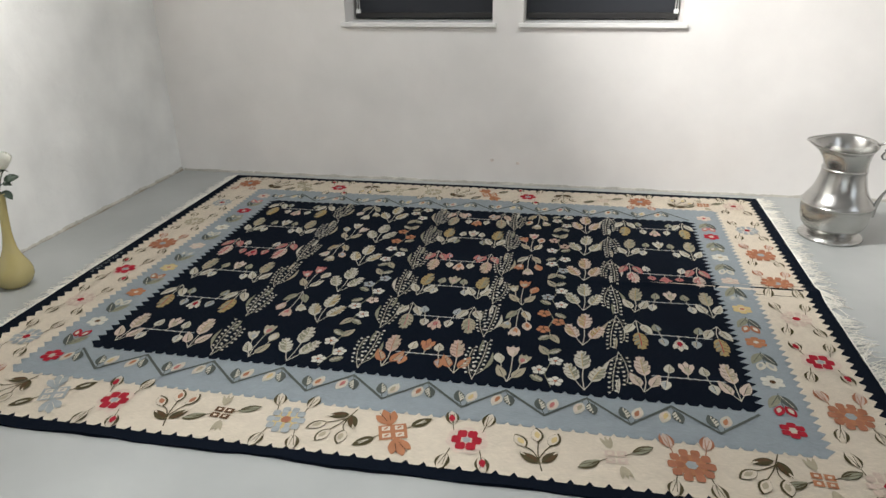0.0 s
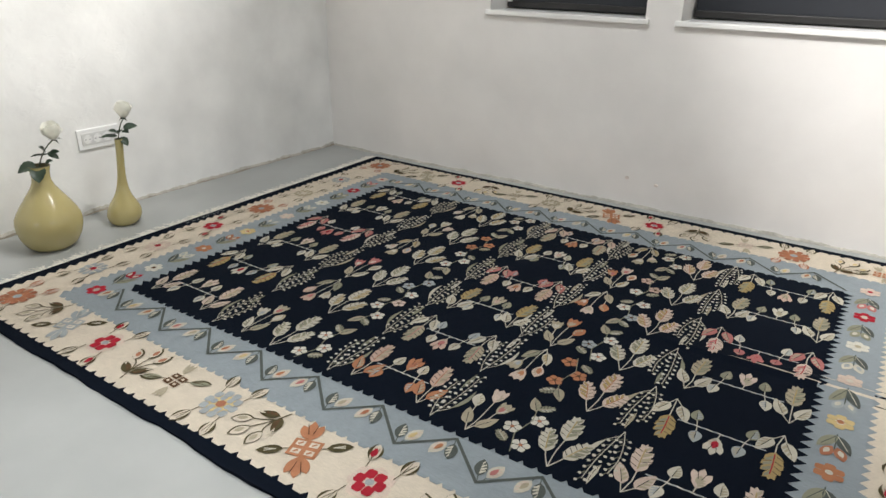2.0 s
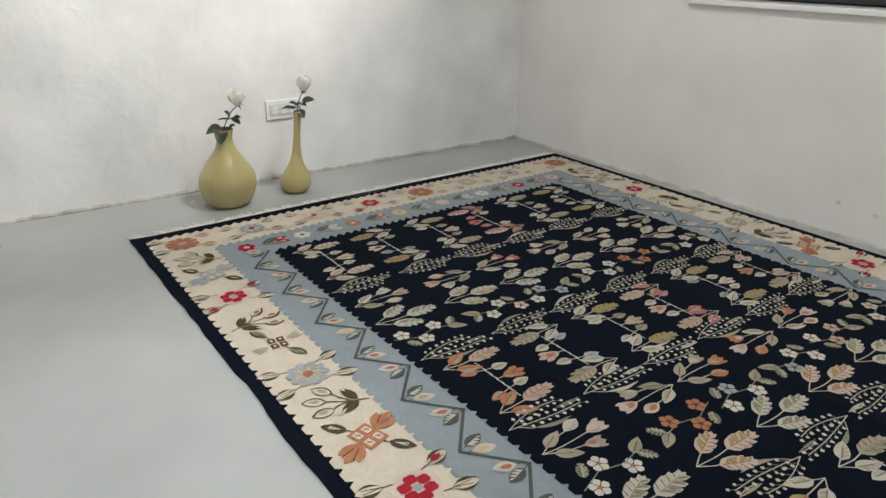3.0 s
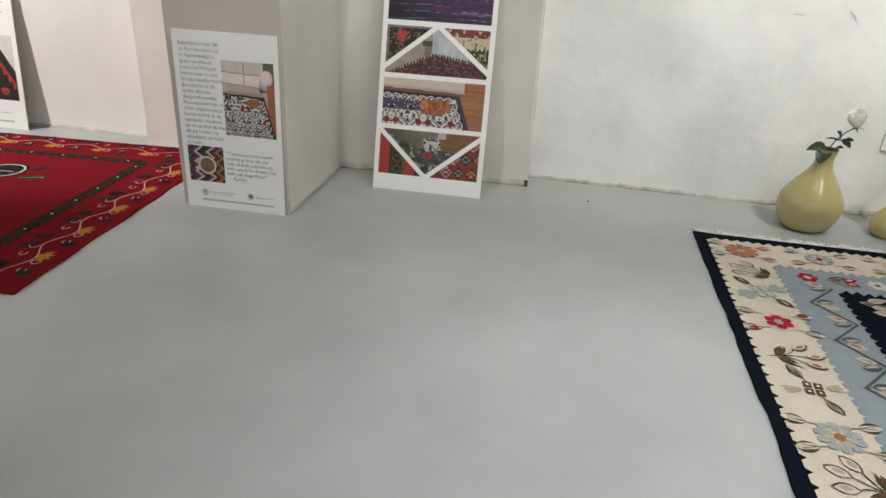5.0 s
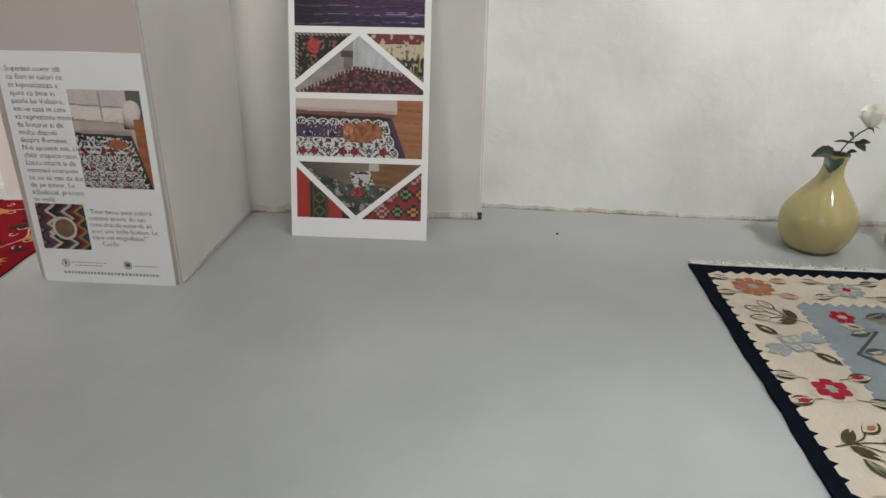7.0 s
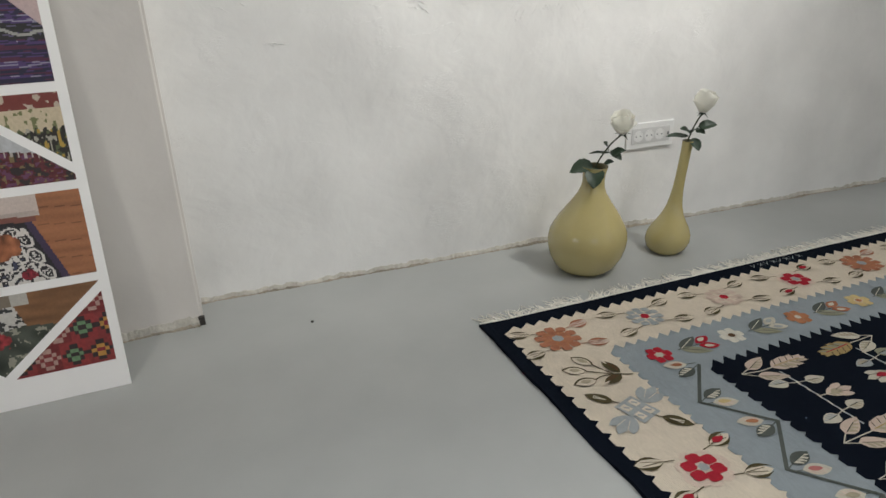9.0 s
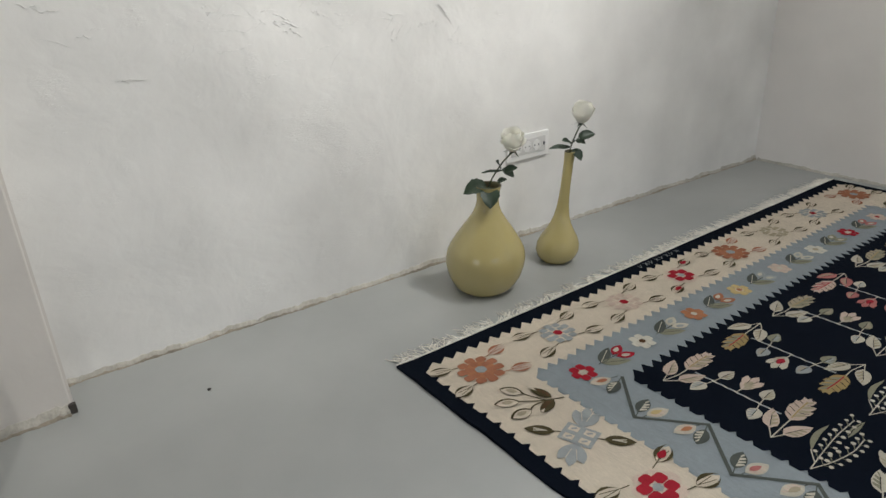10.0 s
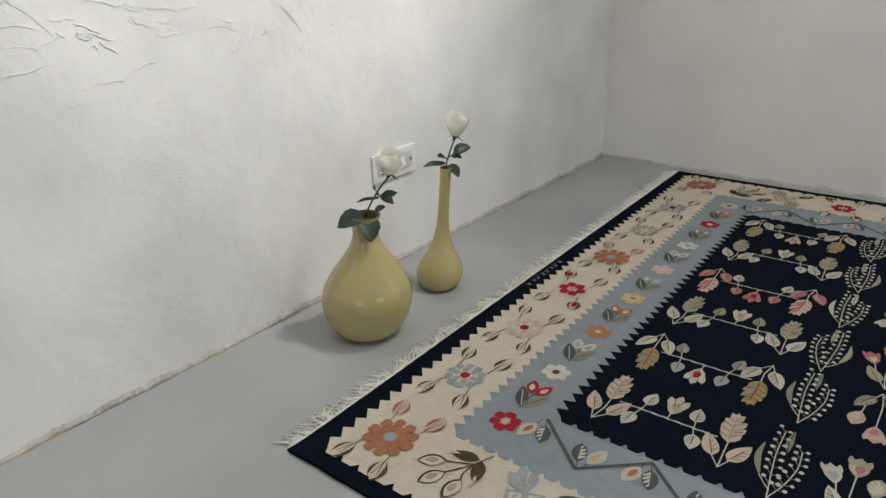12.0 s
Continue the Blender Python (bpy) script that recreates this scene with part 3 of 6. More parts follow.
def cloth(name, x0, x1, y0, y1, colour, lift, tooth_side=(0, 0), tooth_end=(0, 0), label="", wave=0.0, thick=False):
    """One ground of the rug as a fine sheet with woven saw teeth along its four edges."""
    m = bmesh.new()
    nx, ny = int((x1 - x0) / 0.03), int((y1 - y0) / 0.03)

    def edge(x, y):
        if wave and y == y0:
            y += wave * noise.noise((x * 4.0, 2, 7)) + 0.4 * wave * noise.noise((x * 13, 2, 1))
        if wave and x == x1:
            x += 0.5 * wave * noise.noise((y * 4, 5, 7))
        return x, y

    grid = []
    for j in range(ny + 1):
        row = []
        for i in range(nx + 1):
            x, y = edge(x0 + (x1 - x0) * i / nx, y0 + (y1 - y0) * j / ny) if (j == 0 or i == nx) else (x0 + (x1 - x0) * i / nx, y0 + (y1 - y0) * j / ny)
            row.append(m.verts.new(on_rug(x, y, lift)))
        grid.append(row)
    for j in range(ny):
        for i in range(nx):
            m.faces.new((grid[j][i], grid[j][i + 1], grid[j + 1][i + 1], grid[j + 1][i]))
    if thick:
        rim = [grid[0][i] for i in range(nx + 1)] + [grid[j][nx] for j in range(1, ny + 1)] + [grid[ny][i] for i in range(nx - 1, -1, -1)] + [grid[j][0] for j in range(ny - 1, 0, -1)]
        low = [m.verts.new((v.co.x, v.co.y, 0.0003)) for v in rim]
        for k in range(len(rim)):
            m.faces.new((rim[k], low[k], low[(k + 1) % len(rim)], rim[(k + 1) % len(rim)]))
    r = random.Random(name)

    def tooth(a, b, tip):
        m.faces.new([m.verts.new(on_rug(p[0], p[1], lift)) for p in (a, b, tip)])

    pitch, depth = tooth_side
    if depth:
        n = round((y1 - y0) / pitch)
        for k in range(n):
            a, b = y0 + (y1 - y0) * k / n, y0 + (y1 - y0) * (k + 1) / n
            d = depth * r.uniform(0.8, 1.1)
            tooth((x0 + 0.001, b), (x0 + 0.001, a), (x0 - d, (a + b) / 2 + pitch * 0.2))
            tooth((x1 - 0.001, a), (x1 - 0.001, b), (x1 + d, (a + b) / 2 + pitch * 0.2))
    pitch, depth = tooth_end
    if depth:
        n = round((x1 - x0) / pitch)
        for k in range(n):
            a, b = x0 + (x1 - x0) * k / n, x0 + (x1 - x0) * (k + 1) / n
            q = (b - a) * 0.22
            for y, s in ((y0, -1), (y1, 1)):
                pts = [(a, y - s * 0.001), (b, y - s * 0.001), (b - q, y + s * depth), (a + q, y + s * depth)]
                m.faces.new([m.verts.new(on_rug(p[0], p[1], lift)) for p in pts])
    bmesh.ops.recalc_face_normals(m, faces=m.faces)
    for f in m.faces:
        if f.normal.z < -0.2:
            f.normal_flip()
    part(name, m, WOOL[colour], rug, label, smooth=False)


cloth("edge_band", RX0, RX1, RY0, RY1, "navy", 0.0, label="navy outer edge of the rug", wave=0.012, thick=True)
cloth("cream_border", -1.562, 1.322, 1.805, 4.060, "cream", 0.0008, (0.041, 0.022), (0.048, 0.015), "cream outer border with flowers")
cloth("blue_border", -1.362, 1.128, 2.005, 3.868, "skyblue", 0.0016, (0.036, 0.021), (0.037, 0.011), "grey-blue inner border")
cloth("field", -1.196, 0.985, 2.182, 3.692, "navy", 0.0024, (0.037, 0.027), (0.040, 0.012), "dark navy central field")

LIFT = 5.0
rr = random.Random(5)


def figure():
    return Figure(on_rug, WOOL)


def done(fig, name, label=""):
    base = part(name, fig.mesh(name, 0), None, rug, label)
    for k, piece in enumerate(fig.names):
        part(piece, fig.mesh(piece, k + 1), None, base)


def tulip(F, x, y, a, length, colour, core=None):
    for d, l in ((-0.42, 0.85), (0.42, 0.85), (0, 1.0)):
        F.leaf(x, y, a + d, length * l, length * 0.36, colour, LIFT, fat=1.15)
    F.leaf(x, y, a, length * 0.55, length * 0.30, core or colour, LIFT + 1)
    for d in (-0.22, 0.22):
        F.stroke([(x + 0.3 * length * math.cos(a + d), y + 0.3 * length * math.sin(a + d)), (x + 0.85 * length * math.cos(a + d), y + 0.85 * length * math.sin(a + d))], 0.0016, "navy" if colour not in ("greyblue",) else "cream", LIFT + 2)


def plump_leaf(F, x, y, a, length, width, light, shade, layer=1):
    """A broad pointed leaf: pale half, shaded half in streaks, a thin navy slit along the rib."""
    F.leaf(x, y, a, length, width, light, LIFT + layer, fat=0.72, half=shade)
    ca, sa = math.cos(a), math.sin(a)
    F.stroke([(x + 0.10 * length * ca, y + 0.10 * length * sa), (x + 0.66 * length * ca, y + 0.66 * length * sa)], 0.0017, "navy", LIFT + layer + 1)


def cut_leaf(F, x, y, a, length, width, light, shade, vein, layer=1):
    """A lobed leaf with navy cuts running in from both edges and a coloured rib."""
    ca, sa = math.cos(a), math.sin(a)

    def to(t, w):
        return (x + t * length * ca - w * width * sa, y + t * length * sa + w * width * ca)

    n = 4
    edge = []
    for k in range(n):
        t0, t1 = 0.10 + 0.82 * k / n, 0.10 + 0.82 * (k + 1) / n
        w = 0.5 * math.sin(math.pi * (0.22 + 0.70 * ((k + 0.5) / n))) ** 0.85
        edge += [(t0, w * 0.62), (t0 + 0.10, w * 0.96), (t1 + 0.03, w), (t1, w * 0.34)]
    outline = [(0, 0)] + edge + [(1.0, 0)] + [(t, -w) for t, w in edge[::-1]]
    F.poly([to(t, w) for t, w in outline][::-1], light, LIFT + layer)
    for k in range(n):
        t = 0.14 + 0.18 * k
        w = 0.42 * math.sin(math.pi * (0.22 + 0.70 * ((k + 0.5) / n))) ** 0.85
        F.poly([to(t, -0.02), to(t + 0.16, -w), to(t + 0.25, -w * 0.9), to(t + 0.13, -0.02)], shade, LIFT + layer + 0.6)
        for s in (-1, 1) if k % 2 else (1,):
            F.stroke([to(t + 0.02, s * 0.10), to(t + 0.11, s * 0.42)], 0.0019, "navy", LIFT + layer + 1.2)
    F.stroke([to(0.10, 0), to(0.46, 0.02), to(0.80, 0)], 0.0030, vein, LIFT + layer + 1.6)


def end_sprig(F, ex, sgn, tip, side, vein):
    """Three upright leaves on thin forked stems: two smooth below, a lobed one above."""
    foot = (ex + sgn * 0.006, -0.092)
    F.stroke([foot, (ex + 0.003, -0.04), (ex + 0.001, 0.008)], 0.0030, "ivory", LIFT)
    F.stroke([foot, (ex - 0.018, -0.058)], 0.0026, "ivory", LIFT)
    F.stroke([foot, (ex + 0.022, -0.056)], 0.0026, "ivory", LIFT)
    shade = "beige" if side != "beige" else "sage"
    cut_leaf(F, ex + 0.001, -0.006, math.pi / 2 + rr.uniform(-0.14, 0.14), 0.116, 0.052, tip, "sage" if tip not in ("pink", "palepink") else "rose" if vein == "red" else "beige", vein)
    plump_leaf(F, ex - 0.013, -0.064, math.pi / 2 + 0.42, 0.078, 0.036, side, shade)
    plump_leaf(F, ex + 0.017, -0.064, math.pi / 2 - 0.40, 0.078, 0.036, side, shade)


def bar_motif(x, y, width, up, bar, tip, side, bloom, heart, buds):
    """A stem laid across, a leafy sprig at each end, paired buds and one bloom in the middle."""
    F = figure().at(x, y, 0 if up > 0 else math.pi)
    h = width / 2
    n = 15
    for k in range(n):
        t0, t1 = -h * 0.66 + h * 1.32 * k / n, -h * 0.66 + h * 1.32 * (k + 1) / n
        F.stroke([(t0, 0.002 * (k % 2)), (t1, 0.002 * ((k + 1) % 2))], 0.0050, bar if k % 2 else "greyblue", LIFT)
    for s in (-1, 1):
        end_sprig(F, s * h * 0.80, s, tip, side, heart if heart in ("red", "rose", "terra") else "gold")
        bx = s * h * 0.36
        F.stroke([(bx, 0), (bx - s * 0.004, 0.030)], 0.0026, "ivory", LIFT)
        plump_leaf(F, bx - s * 0.004, 0.022, math.pi / 2 + s * 0.1, 0.054, 0.034, buds[0], "beige")
        F.stroke([(bx, 0), (bx + s * 0.008, -0.028)], 0.0026, "ivory", LIFT)
        plump_leaf(F, bx + s * 0.008, -0.020, -math.pi / 2 + s * 0.15, 0.054, 0.034, buds[1], "greyblue")
    F.stroke([(0, 0), (0.002, 0.034)], 0.003, "ivory", LIFT)
    F.leaf(0.002, 0.020, math.pi / 2, 0.056, 0.036, bloom, LIFT, fat=1.1, half="beige")
    tulip(F, 0.002, 0.036, math.pi / 2, 0.064, bloom, heart)
    done(F, "barred_sprig_motif")


def crescent(F, pts, depth, colour, layer):
    """A slim leaf along a bent line, fullest in its middle."""
    line = [Vector((p.x, p.y)) for p in spline([(q[0], q[1], 0) for q in pts], 4)]
    n = len(line) - 1
    inner = []
    for k, p in enumerate(line):
        d = (line[min(k + 1, n)] - line[max(k - 1, 0)]).normalized()
        inner.append(p + Vector((-d.y, d.x)) * depth * math.sin(math.pi * k / n) ** 0.8)
    F.poly([tuple(p) for p in line] + [tuple(p) for p in inner[-2:0:-1]], colour, layer)


def berry_motif(x, y, up, big, dot):
    """Thin stems from one foot set with small pale berries on stalks, between two slim bent leaves."""
    F = figure().at(x, y, (0 if up > 0 else math.pi) + rr.uniform(-0.06, 0.06), 1.02, rr.choice((-1, 1)))
    stems = [[(0.0, -0.116), (-0.020, -0.062), (-0.032, 0.0), (-0.030, 0.056)], [(0.0, -0.116), (0.008, -0.040), (0.013, 0.030), (0.012, 0.106)]]
    for st in stems:
        F.stroke([(p.x, p.y) for p in spline([(q[0], q[1], 0) for q in st], 4)], 0.0024, "ivory", LIFT)
    crescent(F, [(0.026, -0.060), (0.042, -0.030), (0.048, 0.005), (0.040, 0.050)], 0.013, big, LIFT)
    F.stroke([(0.004, -0.090), (0.016, -0.074), (0.027, -0.058)], 0.0022, "ivory", LIFT)
    crescent(F, [(-0.006, 0.036), (-0.010, 0.072), (-0.006, 0.118)], -0.014, big, LIFT)
    F.stroke([(-0.004, 0.040), (-0.001, 0.070), (-0.004, 0.104)], 0.0016, "navy", LIFT + 1)
    for st, count in ((stems[0], 7), (stems[1], 8)):
        way = [Vector((q[0], q[1], 0)) for q in st]
        for k in range(count):
            t = 0.20 + 0.80 * k / (count - 1)
            j = min(2, int(t * 3))
            p = way[j].lerp(way[j + 1], t * 3 - j)
            for s in (-1, 1):
                px, py = p.x + s * (0.0135 + rr.uniform(-0.001, 0.002)) * (1.1 - 0.4 * t), p.y + 0.006 * s + 0.007
                F.stroke([(p.x, p.y - 0.004), (px, py)], 0.0015, "sage", LIFT + 1)
                F.disc(px, py, rr.uniform(0.0046, 0.0058), dot, LIFT + 2, 6)
    done(F, "berry_spray_motif")


def cup_bloom(F, x, y, a, length, outer, inner, teeth):
    """A plump half-open bloom with a darker heart and a toothed or closed tip."""
    F.leaf(x, y, a, length * 1.02, length * 0.58, outer, LIFT + 1, fat=1.08, half="beige" if outer != "beige" else "ivory")
    F.leaf(x + 0.16 * length * math.cos(a), y + 0.16 * length * math.sin(a), a + 0.12, length * 0.60, length * 0.26, inner, LIFT + 2.4, fat=1.0)
    if teeth:
        for d in (-0.34, 0.0, 0.34):
            F.leaf(x + 0.52 * length * math.cos(a + d), y + 0.52 * length * math.sin(a + d), a + d * 0.7, length * 0.50, length * 0.22, outer, LIFT + 3)


def bud_motif(x, y, up, cols):
    """Two plain leaves low on the stems, three plump blooms above."""
    F = figure().at(x, y, 0 if up > 0 else math.pi, 1.0, rr.choice((-1, 1)))
    for way in ([(0, -0.112), (0.006, -0.055), (0.004, 0.034)], [(0, -0.112), (-0.022, -0.060), (-0.030, -0.006)], [(0, -0.112), (0.024, -0.055), (0.034, -0.004)]):
        F.stroke([(p.x, p.y) for p in spline([(q[0], q[1], 0) for q in way], 3)], 0.0028, "ivory", LIFT)
    for px, py, a in ((-0.012, -0.090, 2.02), (0.014, -0.088, 1.06)):
        plump_leaf(F, px, py, a + rr.uniform(-0.10, 0.10), 0.074, 0.033, rr.choice(("ivory", "beige", "sage")), rr.choice(("beige", "sage", "gold")))
    for px, py, a, l, teeth in ((-0.030, -0.012, 1.80, 0.062, False), (0.034, -0.010, 1.30, 0.060, True), (0.004, 0.030, 1.60, 0.066, True)):
        cup_bloom(F, px, py, a + rr.uniform(-0.12, 0.12), l, rr.choice(cols), rr.choice(cols + ("rose", "palepink", "greyblue")), teeth)
    done(F, "bud_cluster_motif")


def leaf_motif(x, y, up, cols):
    """Three broad lobed leaves on one forked stem."""
    F = figure().at(x, y, 0 if up > 0 else math.pi, 1.0, rr.choice((-1, 1)))
    for way in ([(0.004, -0.116), (-0.002, -0.05), (0.0, 0.008)], [(0.004, -0.116), (-0.018, -0.080), (-0.028, -0.052)], [(0.004, -0.116), (0.022, -0.078), (0.030, -0.052)]):
        F.stroke([(p.x, p.y) for p in spline([(q[0], q[1], 0) for q in way], 3)], 0.0030, "ivory", LIFT)
    for px, py, a, l, w in ((0.0, -0.004, 1.60, 0.114, 0.056), (-0.024, -0.070, 1.94, 0.100, 0.050), (0.026, -0.070, 1.20, 0.100, 0.050)):
        cut_leaf(F, px, py, a + rr.uniform(-0.08, 0.08), l, w, cols[0], cols[1], cols[2])
    done(F, "triple_leaf_motif")


def daisy(F, x, y, r, colour, heart):
    for k in range(5):
        a = 2 * math.pi * k / 5 + 0.3
        F.leaf(x + 0.10 * r * math.cos(a), y + 0.10 * r * math.sin(a), a, r, r * 0.86, colour, LIFT, fat=1.5)
    F.disc(x, y, r * 0.26, heart, LIFT + 1, 6)


def daisy_motif(x, y, up, cols):
    F = figure().at(x, y, 0 if up > 0 else math.pi, 1, rr.choice((-1, 1)))
    F.stroke([(0.018, -0.12), (-0.006, -0.05), (0.010, 0.02), (-0.008, 0.10)], 0.0028, "sage", LIFT)
    for px, py in ((0.030, -0.085), (-0.024, -0.030), (0.026, 0.030)):
        c = rr.choice(cols)
        daisy(F, px, py, 0.024, c, "terra" if c in ("ivory", "white") else "brown")
    cut_leaf(F, -0.010, -0.092, 2.5, 0.050, 0.030, "sage", "beige", "ivory")
    plump_leaf(F, 0.0, 0.062, 2.1, 0.066, 0.032, "beige", "sage")
    cut_leaf(F, 0.0, 0.072, 0.7, 0.052, 0.030, "sage", "ivory", "beige")
    done(F, "daisy_vine_motif")


ROWS_Y = [2.315, 2.575, 2.822, 3.072, 3.330, 3.585]
BARS = [("white", "palepink", "palepink", "palepink", "beige", ("ivory", "ivory")), ("white", "gold", "ivory", "ivory", "red", ("greyblue", "sage")),
        ("white", "beige", "ivory", "palepink", "beige", ("sage", "ivory")), ("white", "palepink", "rose", "rose", "red", ("rose", "ivory")),
        ("white", "beige", "ivory", "ivory", "beige", ("sage", "ivory")), ("white", "gold", "ivory", "pink", "beige", ("ivory", "sage"))]
MIDBARS = [("white", "pink", "orange", "orange", "terra", ("ivory", "orange")), ("white", "beige", "ivory", "pink", "rose", ("ivory", "greyblue")),
           ("white", "gold", "ivory", "beige", "pink", ("sage", "ivory")), ("white", "pink", "rose", "pink", "orange", ("ivory", "rose")),
           ("white", "gold", "ivory", "ivory", "pink", ("ivory", "sage")), ("white", "beige", "pink", "orange", "terra", ("ivory", "pink"))]
for r, y in enumerate(ROWS_Y):
    up = 1 if r % 2 == 0 else -1
    bar_motif(-1.000, y, 0.335, up, *BARS[r])
    bar_motif(0.808, y - 0.005, 0.335, up, *BARS[r])
    bar_motif(-0.046, y, 0.285, up, *MIDBARS[r])
    for x in (-0.760, -0.240, 0.142, 0.592):
        berry_motif(x, y + rr.uniform(-0.006, 0.006), -1 if x > 0.5 else 1, rr.choice(("beige", "sage", "ivory")), rr.choice(("ivory", "white", "ivory")))
    bud_motif(-0.625, y, up, ("palepink", "ivory", "rose", "beige") if r % 2 == 0 else ("ivory", "pink", "beige"))
    bud_motif(0.248, y, up, ("palepink", "orange", "ivory", "beige"))
    leaf_motif(-0.482, y, 1, ("ivory", "sage", "beige") if r % 2 == 0 else ("ivory", "gold", "sage"))
    leaf_motif(0.484, y, 1, ("ivory", "sage", "gold") if r % 2 == 0 else ("palepink", "gold", "terra"))
    daisy_motif(-0.356, y, up, (("white",), ("white", "palepink"), ("greyblue", "white"), ("white",), ("orange", "pink"), ("white", "ivory"))[r])
    daisy_motif(0.368, y, up, (("white",), ("orange",), ("white", "greyblue"), ("greyblue", "white"), ("pink", "white"), ("white", "ivory"))[r])


def outlined_leaf(F, x, y, a, length, light="cream", dark="olive"):
    """A border leaf: dark edge strokes round a pale heart with a streaky core."""
    F.leaf(x, y, a, length, length * 0.44, dark, LIFT, fat=1.0)
    F.leaf(x + 0.0025 * math.sin(a), y - 0.0025 * math.cos(a), a, length * 0.95, length * 0.30, light, LIFT + 1, fat=0.95)
    F.leaf(x, y, a + 0.10, length * 0.62, length * 0.07, dark, LIFT + 2)
    F.stroke([(x + length * 0.15 * math.cos(a), y + length * 0.15 * math.sin(a)), (x + length * 0.8 * math.cos(a - 0.12), y + length * 0.8 * math.sin(a - 0.12))], 0.0020, dark, LIFT + 2)
    F.stroke([(x - 0.020 * math.cos(a), y - 0.020 * math.sin(a)), (x + 0.004 * math.cos(a), y + 0.004 * math.sin(a))], 0.0026, dark, LIFT)


def block_flower(F, x, y, r, petal, inner, heart, n=8, pieces=False):
    """A stepped flower of small woven blocks round a pale heart."""
    far, q = (0.64 * r, 0.335 * r) if n == 6 else (0.80 * r, 0.215 * r)
    F.disc(x, y, r * (0.45 if n == 6 else 0.70), inner, LIFT, 10)
    rings = [(n, far, q, petal, 1)] + ([(6, 0.46 * r, 0.17 * r, petal, 1)] if n > 6 else [])
    for count, dist, q, colour, up in rings:
        for k in range(count):
            a = 2 * math.pi * (k + 0.5) / count
            px, py = x + dist * math.cos(a), y + dist * math.sin(a)
            F.poly([(px - q, py - q * 0.55), (px - q * 0.6, py - q * 0.9), (px + q * 0.6, py - q * 0.9), (px + q, py - q * 0.55), (px + q, py + q * 0.55),
                    (px + q * 0.6, py + q * 0.9), (px - q * 0.6, py + q * 0.9), (px - q, py + q * 0.55)], colour, LIFT + up)
    F.disc(x, y, r * 0.27, heart, LIFT + 2, 6)
    if pieces:
        F.p = [0] + list(range(1, n + 1)) + [0]
        F.names = ["petal"] * n


FLOWERS = dict(orange=("terra", "orange", "greyblue", 0.062), grey=("greyblue", "cream", "red", 0.052), pink=("palepink", "cream", "red", 0.054),
               red=("red", "palepink", "greyblue", 0.045), blue=("greyblue", "yellowpale", "terra", 0.058), faint=("beige", "cream", "cream", 0.050))


def flower_motif(x, y, kind, a, spread=0.078, step=0.058):
    F = figure().at(x, y, a)
    petal, inner, heart, r = FLOWERS[kind]
    block_flower(F, 0, 0, r, petal, inner, heart, 6 if kind == "red" else 10)
    if kind == "red":
        for k in range(7):
            F.disc(0.8 * r * math.cos(k * 0.9), 0.8 * r * math.sin(k * 0.9), r * rr.uniform(0.35, 0.62), "blush", LIFT - 1 - 0.05 * k, 9)
    dark = "terra" if kind == "orange" else "olive"
    for sx in (-1, 1):
        for sy in (-1, 1):
            d = dark if sx > 0 or kind != "orange" else "olive"
            cupped_bud(F, sx * 0.060, sy * 0.046, math.atan2(sy * 0.22, sx), 0.068, d, "palepink" if d == "terra" else "cream")
            if kind == "red" and sx * sy > 0:
                F.leaf(sx * 0.072, sy * 0.050, math.atan2(sy * 0.22, sx), 0.034, 0.018, "red", LIFT + 3)
    done(F, "border_flower_motif")


def branch_motif(x, y, a, tint):
    """A bent stem from its root: two dark half-shaded leaves low, three pale outlined buds above."""
    F = figure().at(x, y, a, 1.0)
    stems = ([(0.006, -0.088), (0.0, -0.030), (0.004, 0.030)], [(0.002, -0.050), (-0.014, -0.012), (-0.032, 0.004)], [(0.002, -0.040), (0.020, -0.010), (0.036, 0.010)])
    for way in stems:
        F.stroke([(p.x, p.y) for p in spline([(q[0], q[1], 0) for q in way], 4)], 0.0036, "olive", LIFT)
    for px, py, b in ((0.000, -0.060, 2.42), (0.008, -0.058, 0.76)):
        F.leaf(px, py, b, 0.066, 0.030, "olive", LIFT + 1, fat=0.85, half="brown")
        for k in (-1, 0, 1):
            qx, qy = px + 0.046 * math.cos(b), py + 0.046 * math.sin(b)
            F.stroke([(qx, qy), (qx + 0.028 * math.cos(b + 0.22 * k), qy + 0.028 * math.sin(b + 0.22 * k))], 0.0022, "cream", LIFT + 3)
    heart = {"cream": "beige", "terra": "terra", "beige": "yellowpale"}[tint]
    for px, py, b in ((0.004, 0.022, 1.62), (-0.030, 0.000, 2.05), (0.034, 0.006, 1.10)):
        F.leaf(px, py, b, 0.064, 0.036, "olive", LIFT + 1, fat=0.95)
        F.leaf(px + 0.004 * math.cos(b) - 0.0028 * math.sin(b), py + 0.004 * math.sin(b) + 0.0028 * math.cos(b), b, 0.055, 0.029, "cream", LIFT + 2, fat=0.95)
        F.leaf(px + 0.016 * math.cos(b), py + 0.016 * math.sin(b), b, 0.030, 0.016, heart, LIFT + 3, fat=1.0)
    done(F, "leafy_branch_motif")


